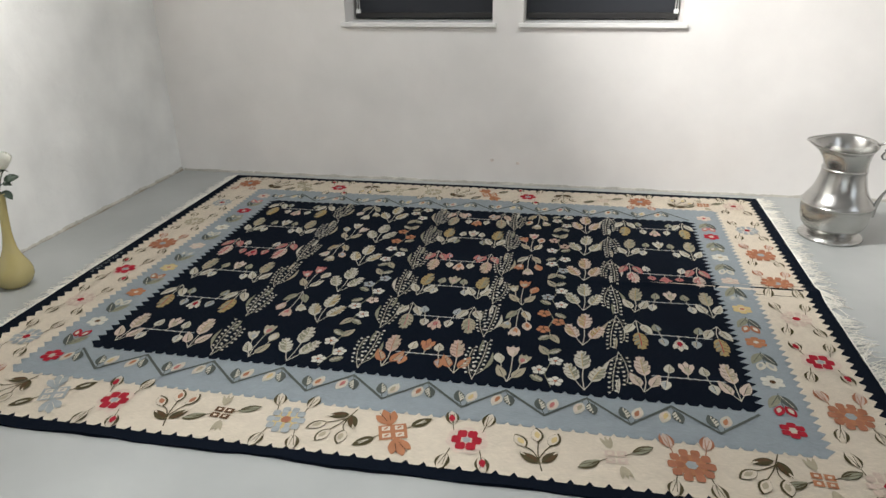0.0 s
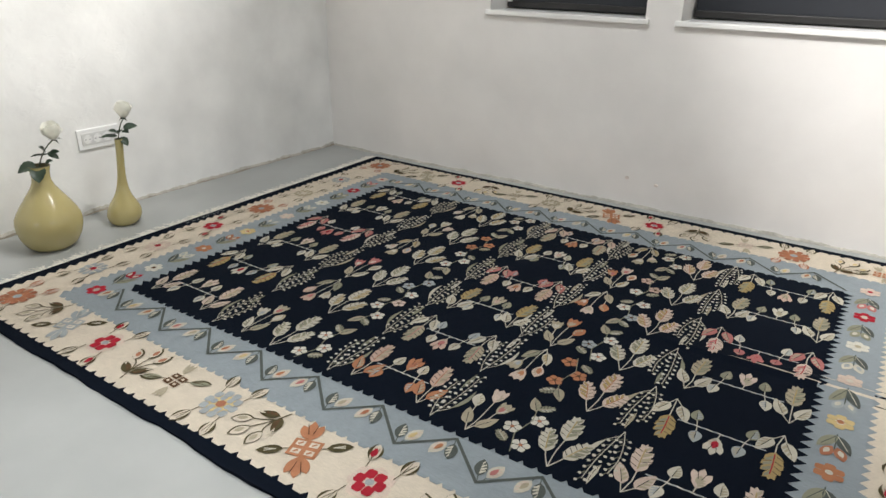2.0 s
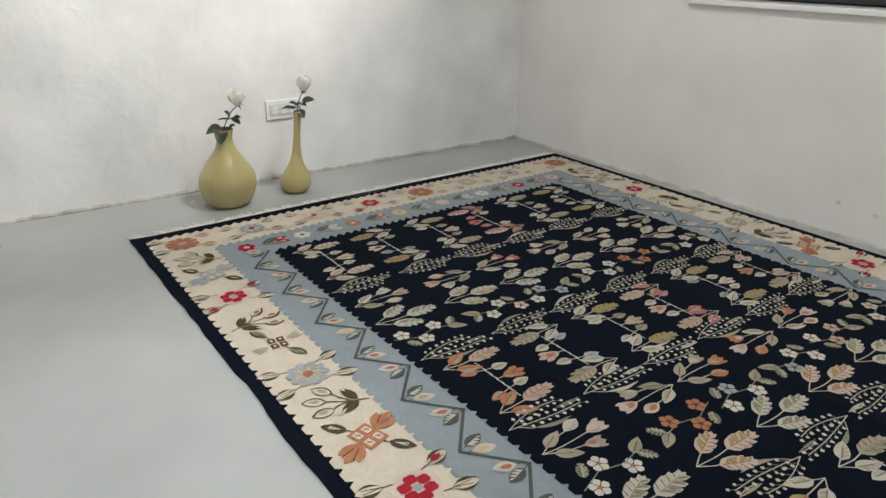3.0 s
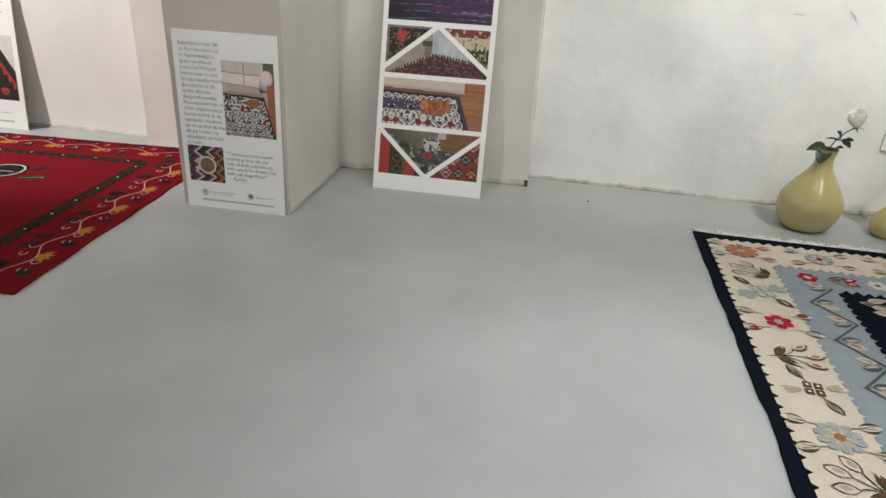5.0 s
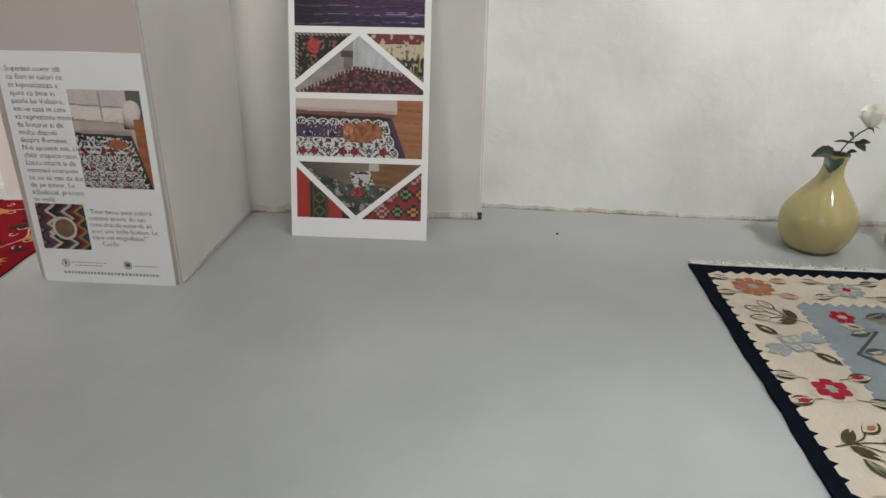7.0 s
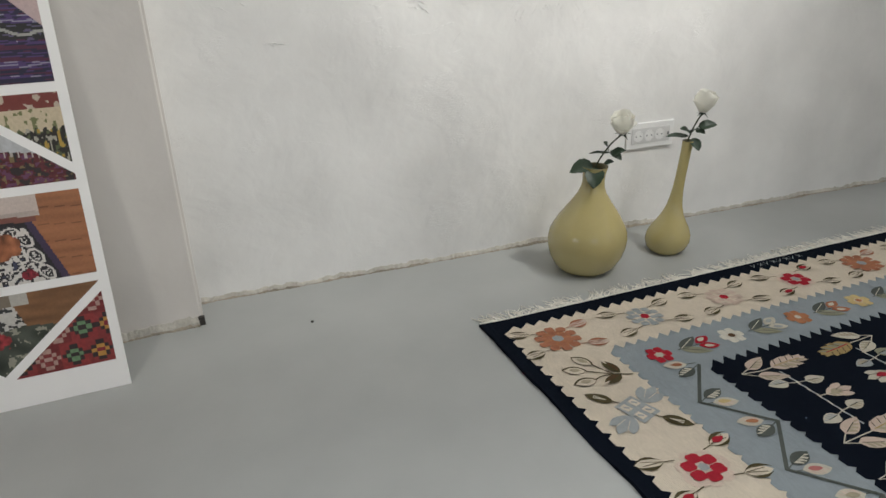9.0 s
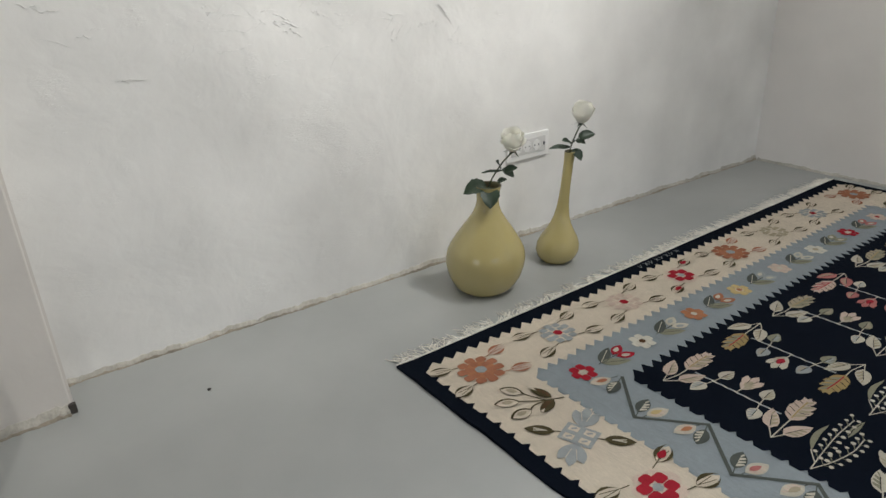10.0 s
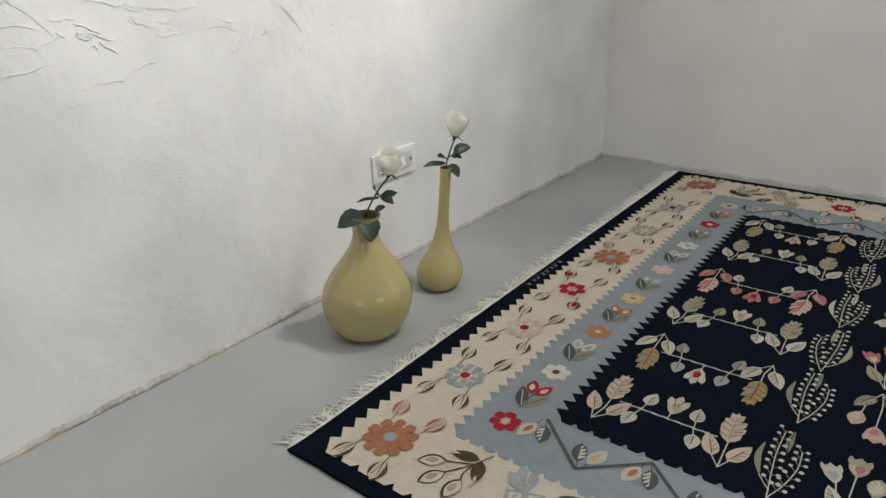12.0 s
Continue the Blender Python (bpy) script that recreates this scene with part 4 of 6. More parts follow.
def cupped_bud(F, x, y, a, length, dark, blush=None):
    """An opened bud: two dark sepals curving round a pale heart with fine stamens."""
    ca, sa = math.cos(a), math.sin(a)

    def to(t, w):
        return (x + t * ca - w * sa, y + t * sa + w * ca)

    F.stroke([to(-0.022, 0), to(0.002, 0)], 0.0026, dark, LIFT)
    F.leaf(x, y, a, length * 0.95, length * 0.42, blush or "palepink", LIFT, fat=1.05)
    for s, full in ((1, 1.0), (-1, 0.75)):
        n = 6
        rim = [to(length * k / n * (1.0 if s > 0 else 0.92), s * length * 0.30 * math.sin(math.pi * min(1, (k / n) ** 0.9) * 0.92)) for k in range(n + 1)]
        hollow = [to(length * k / n * (1.0 if s > 0 else 0.92), s * length * (0.30 - 0.15 * full * math.sin(math.pi * k / n)) * math.sin(math.pi * min(1, (k / n) ** 0.9) * 0.92)) for k in range(n + 1)]
        F.poly(rim + hollow[-2:0:-1], dark, LIFT + 1)
        F.stroke([to(0.004, 0), to(length * 0.40, s * length * 0.05), to(length * 0.70, s * length * 0.09)], 0.0018, dark, LIFT + 2)


def square_motif(x, y, a, colour, tip, leafc):
    F = figure().at(x, y, a)
    s = 0.040
    F.poly([(-s, -s * 0.8), (s, -s * 0.8), (s, s * 0.8), (-s, s * 0.8)], colour, LIFT)
    for px in (-s * 0.47, s * 0.47):
        for py in (-s * 0.38, s * 0.38):
            F.poly([(px - 0.012, py - 0.009), (px + 0.012, py - 0.009), (px + 0.012, py + 0.009), (px - 0.012, py + 0.009)], "cream", LIFT + 1)
            F.stroke([(px - 0.004, py - 0.003), (px + 0.004, py + 0.003)], 0.006, colour, LIFT + 2)
    for s2 in (-1, 1):
        F.cut("tulip")
        tulip(F, -s2 * 0.004, s2 * 0.028, 1.80 if s2 > 0 else 1.80 + math.pi, 0.080, tip)
        b = 0.38 if s2 > 0 else math.pi + 0.38
        F.cut("leaf")
        F.stroke([(s2 * s, s2 * 0.010), (s2 * (s + 0.016), s2 * 0.016)], 0.003, "olive", LIFT)
        F.leaf(s2 * (s + 0.012), s2 * 0.016, b, 0.070, 0.034, leafc, LIFT, fat=0.85)
        for d in (-0.16, 0.0, 0.16):
            px, py = s2 * (s + 0.012) + 0.018 * math.cos(b), s2 * 0.016 + 0.018 * math.sin(b)
            F.stroke([(px, py), (px + 0.030 * math.cos(b + d), py + 0.030 * math.sin(b + d))], 0.0024, "ivory", LIFT + 1)
    done(F, "square_and_tulip_motif")


def small_squares_motif(x, y, a, colour):
    F = figure().at(x, y, a)
    for px in (-0.016, 0.016):
        for py in (-0.014, 0.014):
            F.poly([(px - 0.013, py - 0.011), (px + 0.013, py - 0.011), (px + 0.013, py + 0.011), (px - 0.013, py + 0.011)], colour, LIFT)
            F.poly([(px - 0.005, py - 0.004), (px + 0.005, py - 0.004), (px + 0.005, py + 0.004), (px - 0.005, py + 0.004)], "cream", LIFT + 1)
    for s2 in (-1, 1):
        F.cut("leaf")
        outlined_leaf(F, s2 * 0.042, s2 * 0.018, 0.5 if s2 > 0 else math.pi + 0.5, 0.070, "sage", "olive")
        F.cut("tuft")
        for d in (-0.3, 0, 0.3):
            F.leaf(-s2 * 0.012, s2 * 0.032, (math.pi / 2 if s2 > 0 else -math.pi / 2) + d + 0.25, 0.052, 0.013, "beige", LIFT)
    done(F, "small_squares_motif")


NEAR = [("f", "orange"), ("b", "cream"), ("q", "greyblue"), ("f", "red"), ("b", "terra"), ("s", "brown"), ("f", "blue"), ("b", "cream"), ("q", "orange"),
        ("f", "red"), ("b", "beige"), ("s", "palepink"), ("f", "orange"), ("b", "cream"), ("s", "orange"), ("f", "pink")]
FAR = [("f", "orange"), ("b", "cream"), ("q", "beige"), ("f", "red"), ("b", "beige"), ("s", "beige"), ("f", "faint"), ("b", "cream"), ("q", "orange"),
       ("f", "red"), ("b", "cream"), ("s", "palepink"), ("f", "orange"), ("b", "beige"), ("s", "orange"), ("f", "pink")]
SHIFT = [0, 0, -0.02, 0.01, 0.025, 0.005, 0.025, 0, -0.015, 0.015, 0.03, 0.058, 0.07, 0.085, 0.03, 0]
for seq, y, turn in ((NEAR, 1.908, 0.0), (FAR, 3.958, math.pi)):
    for k, (kind, col) in enumerate(seq):
        x = -1.470 + 2.708 * k / 15 + SHIFT[k]
        a = turn + rr.uniform(-0.06, 0.06)
        if kind == "f":
            flower_motif(x, y, col, a + math.pi / 2)
        elif kind == "b":
            branch_motif(x, y, a + (math.pi - 0.50 if k in (1, 7, 13) else 0.12), col)
        elif kind == "q":
            square_motif(x, y, a + 0.36, col, col, "olive")
        else:
            small_squares_motif(x, y, a, col)
for x, kinds in ((-1.472, ("grey", "pink", "red", "orange", "faint", "grey")), (1.240, ("orange", "red", "pink", "orange", "orange", "grey"))):
    for k, kind in enumerate(kinds):
        flower_motif(x, 1.908 + 0.2855 * (k + 1), kind, math.pi / 2)


def sprig_motif(x, y, a, bud, heart):
    F = figure().at(x, y, a)
    F.stroke([(0, -0.058), (0.0, 0.02)], 0.003, "slate", LIFT)
    F.leaf(0, -0.050, 2.05, 0.082, 0.032, "slate", LIFT, vein="ivory")
    F.leaf(0, -0.050, 1.05, 0.082, 0.032, "sage", LIFT, vein="slate")
    for s in (-1, 1):
        F.leaf(s * 0.006, 0.004, math.pi / 2 - s * 0.35, 0.056, 0.030, bud, LIFT + 1, fat=1.0)
        F.leaf(s * 0.012, 0.016, math.pi / 2 - s * 0.35, 0.028, 0.014, heart, LIFT + 2)
    done(F, "bud_sprig_motif")


def rosette_motif(x, y, petal, inner, heart, r=0.037):
    F = figure().at(x, y)
    block_flower(F, 0, 0, r, petal, inner, heart, 6, True)
    done(F, "rosette_motif")


SIDE = [("red", "palepink", "ivory"), ("white", "ivory", "brown"), ("orange", "orange", "ivory"), ("yellowpale", "cream", "orange"), ("palepink", "palepink", "ivory"),
        ("white", "ivory", "beige"), ("red", "palepink", "ivory"), ("palepink", "palepink", "red")]
BUDS = [("red", "ivory"), ("ivory", "greyblue"), ("terra", "ivory"), ("greyblue", "ivory"), ("ivory", "greyblue"), ("sage", "ivory"), ("rose", "ivory")]
for x, turn in ((-1.292, 0.0), (1.062, math.pi)):
    for k, cols in enumerate(SIDE):
        y = 2.100 + 0.2365 * k
        rosette_motif(x, y, *cols)
        if k < 7:
            sprig_motif(x, y + 0.118, turn, *BUDS[k])

for y, s in ((2.103, 1), (3.775, -1)):
    F = figure()
    n = 18
    x0, x1 = -1.215, 0.985
    pts = [(x0 + (x1 - x0) * k / n, y + s * (0.056 if k % 2 == 0 else -0.050)) for k in range(n + 1)]
    fine = []
    for (ax, ay), (bx, by) in zip(pts, pts[1:]):
        fine += [(ax + (bx - ax) * q / 4, ay + (by - ay) * q / 4) for q in range(4)]
    F.stroke(fine + [pts[-1]], 0.0085, "slate", LIFT)
    done(F, "zigzag_line", "dark grey-green zigzag line")
    for k in range(n):
        F = figure().at(pts[k][0], pts[k][1], 0 if s > 0 else math.pi)
        d = -1 if k % 2 == 0 else 1
        for dark, b, px, py in ((True, 1.95 if d > 0 else 1.95 + math.pi, d * 0.002, 0.0), (False, 1.38 if d > 0 else 1.38 + math.pi, d * 0.010, d * 0.004)):
            bx, by = px + 0.022 * math.cos(b), py + 0.022 * math.sin(b)
            if not dark:
                F.cut("bud")
            F.stroke([(px, py), (bx, by)], 0.0024, "slate", LIFT + 1)
            F.leaf(bx, by, b - 0.1, 0.062, 0.034, "slate" if dark else "ivory", LIFT + 1, fat=0.95, half="ivory" if dark else "palepink")
            if not dark:
                F.leaf(bx + 0.012 * math.cos(b), by + 0.012 * math.sin(b), b - 0.1, 0.032, 0.014, ("terra", "yellowpale", "orange", "rose", "beige")[k % 5], LIFT + 3)
        done(F, "zigzag_bud_motif")

# the weaver's signature panel in the edge band: illegible small marks
F = figure()
for k in range(8):
    px, py = -1.604, 2.72 + 0.028 * k
    F.stroke([(px - 0.008, py), (px + 0.010, py + 0.016 * (k % 2))], 0.0022, "greyblue", 2)
    F.stroke([(px + 0.010, py), (px - 0.006, py + 0.014)], 0.0022, "greyblue", 2)
done(F, "signature_marks", "small pale woven marks")


def fringe(name, x, side, length):
    """Hundreds of short twisted wool ends, bunched and splayed on the floor."""
    m = bmesh.new()
    r = random.Random(name)
    y, lean = RY0 + 0.012, 0.0
    while y < RY1 - 0.01:
        if r.random() < 0.14:
            lean = r.gauss(0, 0.42)
        a, l = lean + r.gauss(0.1, 0.12), length * r.uniform(0.60, 1.15)
        p, pts = Vector((x - side * 0.004, y, rug_z(x, y) + 0.002)), []
        for k in range(5):
            pts.append((p.x + skew(y) - RC[0], p.y - RC[1], max(p.z, 0.0022)))
            p = p + Vector((side * math.cos(a), math.sin(a), 0)) * l / 4
            p.z = max(0.0022, (rug_z(x, y) + 0.002) * (1 - k / 2)) + 0.004 * abs(noise.noise((y * 60, k, 3)))
            a += r.gauss(0, 0.38)
        tube(m, pts, [0.0013, 0.0014, 0.0014, 0.0012, 0.0007], 4)
        y += (r.uniform(0.0016, 0.0034) if r.random() > 0.16 else r.uniform(0.004, 0.012)) * (1.5 if side > 0 else 1.0)
    part(name, m, YARN, rug, "off-white knotted wool fringe", kind="stuff")


fringe("fringe", RX0, -1, 0.060)
fringe("fringe", RX1, 1, 0.090)
for x in (RX0, RX1):
    m = bmesh.new()
    tube(m, [(x + skew(y) - RC[0], y - RC[1], rug_z(x, y) + 0.001) for y in [RY0 + (RY1 - RY0) * k / 60 for k in range(61)]], 0.0022, 5)
    part("fringe_cord", m, YARN, rug, "pale cord along the fringed edges")

# ---- the red rug in the second bay ----
QX0, QX1, QY0, QY1 = -1.962, -0.409, -2.745, -0.485
QC = ((QX0 + QX1) / 2, (QY0 + QY1) / 2)
QA = radians(3.0)


def red_z(x, y):
    return 0.004 + 0.0016 * noise.noise((x * 3, y * 3, 15)) + 0.006 * max(0, 1 - (QY1 - y) / 0.10) ** 2 * (0.5 + noise.noise((x * 6, 3, 3)))


def on_red(x, y, lift):
    dx, dy = x - QC[0], y - QC[1]
    return (dx, dy, max(red_z(x, y), 0.002) + lift)


red_rug = thing("red_rug", (QC[0], QC[1], 0), "deep red floral wool rug with vine border lying in the bay", "rug")
red_rug.rotation_euler = (0, 0, QA)


def red_cloth(name, x0, x1, y0, y1, colour, lift, thick):
    m = bmesh.new()
    nx, ny = int((x1 - x0) / 0.04), int((y1 - y0) / 0.04)
    g = [[m.verts.new(on_red(x0 + (x1 - x0) * i / nx + (0.022 * noise.noise((j * 0.13, i, 6)) if thick and i == nx else 0), y0 + (y1 - y0) * j / ny + (0.014 * noise.noise((i * 0.2, j, 2)) if j in (0, ny) else 0), lift)) for i in range(nx + 1)] for j in range(ny + 1)]
    for j in range(ny):
        for i in range(nx):
            m.faces.new((g[j][i], g[j][i + 1], g[j + 1][i + 1], g[j + 1][i]))
    if thick:
        rim = g[0] + [g[j][nx] for j in range(1, ny + 1)] + g[ny][-2::-1] + [g[j][0] for j in range(ny - 1, 0, -1)]
        low = [m.verts.new((v.co.x, v.co.y, 0.0003)) for v in rim]
        for k in range(len(rim)):
            m.faces.new((rim[k], low[k], low[(k + 1) % len(rim)], rim[(k + 1) % len(rim)]))
    part(name, m, WOOL[colour], red_rug)


red_cloth("ground_cloth", QX0, QX1, QY0, QY1, "crimson", 0.0, True)
red_cloth("inner_panel", QX0 + 0.33, QX1 - 0.33, QY0 + 0.36, QY1 - 0.36, "deepred", 0.0008, False)


def red_done(F, name, label=""):
    part(name, F.mesh(name), None, red_rug, label)


def garland(a, b, n):
    """A dark leaf garland with pale specks from a to b."""
    F = Figure(on_red, WOOL)
    dx, dy = (b[0] - a[0]) / n, (b[1] - a[1]) / n
    ang = math.atan2(dy, dx)
    for k in range(n):
        px, py = a[0] + dx * k, a[1] + dy * k
        F.leaf(px, py, ang + 0.45, 0.070, 0.034, "darkgreen", 3, lobes=3)
        F.leaf(px, py, ang - 0.45, 0.070, 0.034, "darkgreen", 3, lobes=3)
        if k % 3 == 1:
            F.disc(px + dx * 0.5, py + dy * 0.5, 0.007, "ivory", 5, 5)
    red_done(F, "leaf_garland", "dark green leaf garland")


gx0, gx1, gy0, gy1 = QX0 + 0.27, QX1 - 0.27, QY0 + 0.29, QY1 - 0.29
garland((gx0, gy1), (gx1, gy1), 20)
garland((gx0, gy0), (gx1, gy0), 20)
garland((gx0, gy0), (gx0, gy1), 30)
garland((gx1, gy0), (gx1, gy1), 30)


def vine(a, b, n, flip):
    """A pale curling vine with ochre blooms and dark leaves along one edge."""
    L = math.hypot(b[0] - a[0], b[1] - a[1])
    ang = math.atan2(b[1] - a[1], b[0] - a[0])
    F = Figure(on_red, WOOL).at(a[0], a[1], ang, 1)
    pts = [(L * k / (n * 8), flip * 0.022 * math.sin(k / 8 * math.pi)) for k in range(n * 8 + 1)]
    F.stroke(pts, 0.0050, "vine", 3)
    red_done(F, "vine_line", "pale pink curling vine")
    def one(name, draw):
        G = Figure(on_red, WOOL).at(a[0], a[1], ang, 1)
        draw(G)
        red_done(G, name)

    for k in range(n):
        s = flip * (1 if k % 2 == 0 else -1)
        px = L * (k + 0.5) / n
        curl = [(px + 0.02 + 0.018 * math.cos(t), s * (0.045 + 0.016 * math.sin(t))) for t in [0.6 * q - 2.4 for q in range(8)]]
        one("vine_curl", lambda G: G.stroke(curl, 0.0045, "vine", 3))
        back = [(px - 0.03 + 0.014 * math.cos(t), -s * (0.040 + 0.013 * math.sin(t))) for t in [0.65 * q - 2.2 for q in range(8)]]
        one("vine_curl", lambda G: G.stroke(back, 0.0042, "vine", 3))
        c1, c2 = rr.choice(("violet", "darkgreen", "ink")), rr.choice(("darkgreen", "violet", "magenta"))
        if k % 2 == 0:
            one("ochre_bloom", lambda G: [G.leaf(px - 0.02, s * 0.020, s * (math.pi / 2) + d, 0.062, 0.024, "ochre", 3 + d, lobes=2) for d in (-0.75, -0.25, 0.25, 0.75)])
            one("vine_leaf", lambda G: G.leaf(px + 0.05, -s * 0.030, -s * 1.35, 0.070, 0.056, c1, 3, lobes=4))
        else:
            one("vine_leaf", lambda G: G.leaf(px, s * 0.030, s * 1.25, 0.078, 0.060, c2, 3, lobes=4))
            one("vine_leaf", lambda G: G.leaf(px - 0.01, -s * 0.028, -s * 1.7, 0.066, 0.050, c1, 3, lobes=4))


vine((QX0 + 0.11, QY1 - 0.12), (QX1 - 0.06, QY1 - 0.12), 12, 1)
vine((QX0 + 0.11, QY0 + 0.12), (QX1 - 0.06, QY0 + 0.12), 12, -1)
vine((QX0 + 0.10, QY0 + 0.10), (QX0 + 0.10, QY1 - 0.14), 16, -1)
vine((QX1 - 0.11, QY0 + 0.10), (QX1 - 0.11, QY1 - 0.14), 20, 1)


def red_bouquet(x, y, a):
    F = Figure(on_red, WOOL).at(x, y, a, 1.25)
    F.disc(0.0, 0.0, 0.085, "ink", 3, 14)
    for r, c in ((0.074, "ivory"), (0.066, "ink"), (0.050, "violet"), (0.040, "ink")):
        F.disc(0, 0, r, c, 4 + (0.074 - r) * 60, 14)
    F.stroke([(-0.045, -0.01), (0.045, -0.01)], 0.006, "ivory", 7)
    for d in (-0.9, -0.45, 0, 0.45, 0.9):
        F.leaf(0.0, -0.09, -math.pi / 2 + d, 0.10, 0.032, "ochre", 3, lobes=3)
    for s in (-1, 1):
        F.leaf(s * 0.10, -0.06, 0.3 if s > 0 else math.pi - 0.3, 0.11, 0.05, "darkgreen", 3, lobes=4, vein="sage")
        F.leaf(s * 0.09, 0.02, 0.9 if s > 0 else math.pi - 0.9, 0.08, 0.05, "violet", 3, lobes=4)
    red_done(F, "bouquet_motif")


for by in (-1.30, -1.80, -2.30):
    red_bouquet(-1.42, by, math.pi / 2)
    red_bouquet(-1.00, by - 0.10, math.pi / 2)

# ---- vases with roses ----


def vase(name, at, profile, lean, label, n=56):
    v = thing(name, (at[0], at[1], 0), label, "vase")
    m = bmesh.new()

    def wob(a, r, z):
        k = 1 + 0.012 * noise.noise((math.cos(a), math.sin(a), z * 8))
        return (r * k * math.cos(a), r * k * math.sin(a), z)

    rings = lathe(m, profile, n, 0, wob, lean)
    m.faces.new(rings[0][::-1])
    part("body", m, CERAMIC, v, smooth=True)
    m = bmesh.new()
    (r1, z1), (r0, z0) = profile[-1], profile[-3]
    inner = [(r1, z1), (r1 - 0.002, z1 + 0.002), (r1 - 0.006, z1 - 0.001), (r0 - 0.006, z0), (r0 - 0.007, z0 - 0.04)]
    rings = lathe(m, inner, n, 0, wob, lean)
    m.faces.new(rings[-1])
    part("mouth", m, CERAMIC_SHADED, v, "glazed mouth darkened for inner shade", smooth=True)
    return v


V1, V2 = (-1.842, 2.236), (-1.838, 2.566)
vase("round_vase", V1, [(0.072, 0), (0.086, 0.006), (0.102, 0.022), (0.119, 0.056), (0.127, 0.090), (0.128, 0.112), (0.124, 0.138), (0.114, 0.160), (0.098, 0.187),
                        (0.081, 0.212), (0.061, 0.240), (0.045, 0.265), (0.037, 0.287), (0.0345, 0.306), (0.036, 0.330), (0.041, 0.352)], (0.05, 0.02),
     "olive-yellow glazed round vase standing on the floor by the wall")
vase("long_necked_vase", V2, [(0.044, 0), (0.055, 0.005), (0.068, 0.020), (0.075, 0.042), (0.073, 0.065), (0.063, 0.090), (0.049, 0.113), (0.036, 0.138), (0.027, 0.165),
                              (0.0215, 0.195), (0.018, 0.230), (0.0165, 0.270), (0.0163, 0.320), (0.0165, 0.360), (0.0185, 0.392)], (0.055, 0.074),
     "slim olive-yellow glazed vase with a long bent neck")


def petal(m, a0, width, radius, height, flare, curl, close, seed):
    nu, nv = 6, 6
    g = []
    for j in range(nv + 1):
        t = j / nv
        row = []
        for i in range(nu + 1):
            u = 2 * i / nu - 1
            w = width * (0.35 + 0.65 * math.sin(math.pi * (0.12 + 0.50 * t)))
            ang = a0 + u * w
            r = radius * (0.34 + 0.74 * math.sin(math.pi * (0.04 + close * t))) + flare * t ** 3 + 0.002 * noise.noise((u * 2, t * 2, seed))
            z = height * (t - 0.09 * u * u * t) - curl * max(0, t - 0.75) * 4 * (0.5 + 0.5 * abs(u)) + 0.0015 * noise.noise((u * 3, t * 3, seed + 9))
            row.append(m.verts.new((r * math.cos(ang), r * math.sin(ang), z)))
        g.append(row)
    for j in range(nv):
        for i in range(nu):
            m.faces.new((g[j][i], g[j][i + 1], g[j + 1][i + 1], g[j + 1][i])).smooth = True


def rose_leaf(name, parent, base, way, up, length, width, droop):
    """A pointed oval leaf with a fold along its rib."""
    m = bmesh.new()
    way, up = Vector(way).normalized(), Vector(up)
    side = way.cross(up).normalized()
    up = side.cross(way).normalized()
    rows = []
    n = 9
    for i in range(n + 1):
        t = i / n
        w = width / 2 * math.sin(math.pi * t ** 0.82) ** 0.62 if 0 < i < n else 0.0006
        w *= 1 + (0.07 if i % 2 else -0.03)
        c = Vector(base) + way * length * t - up * droop * t * t
        rows.append([m.verts.new(c + side * w * s + up * abs(s) * w * 0.28 + up * 0.002 * math.sin(7 * t + 3 * s)) for s in (-1, -0.5, 0, 0.5, 1)])
    for a, b in zip(rows, rows[1:]):
        for k in range(4):
            m.faces.new((a[k], a[k + 1], b[k + 1], b[k])).smooth = True
    part("leaf", m, LEAFG, parent)


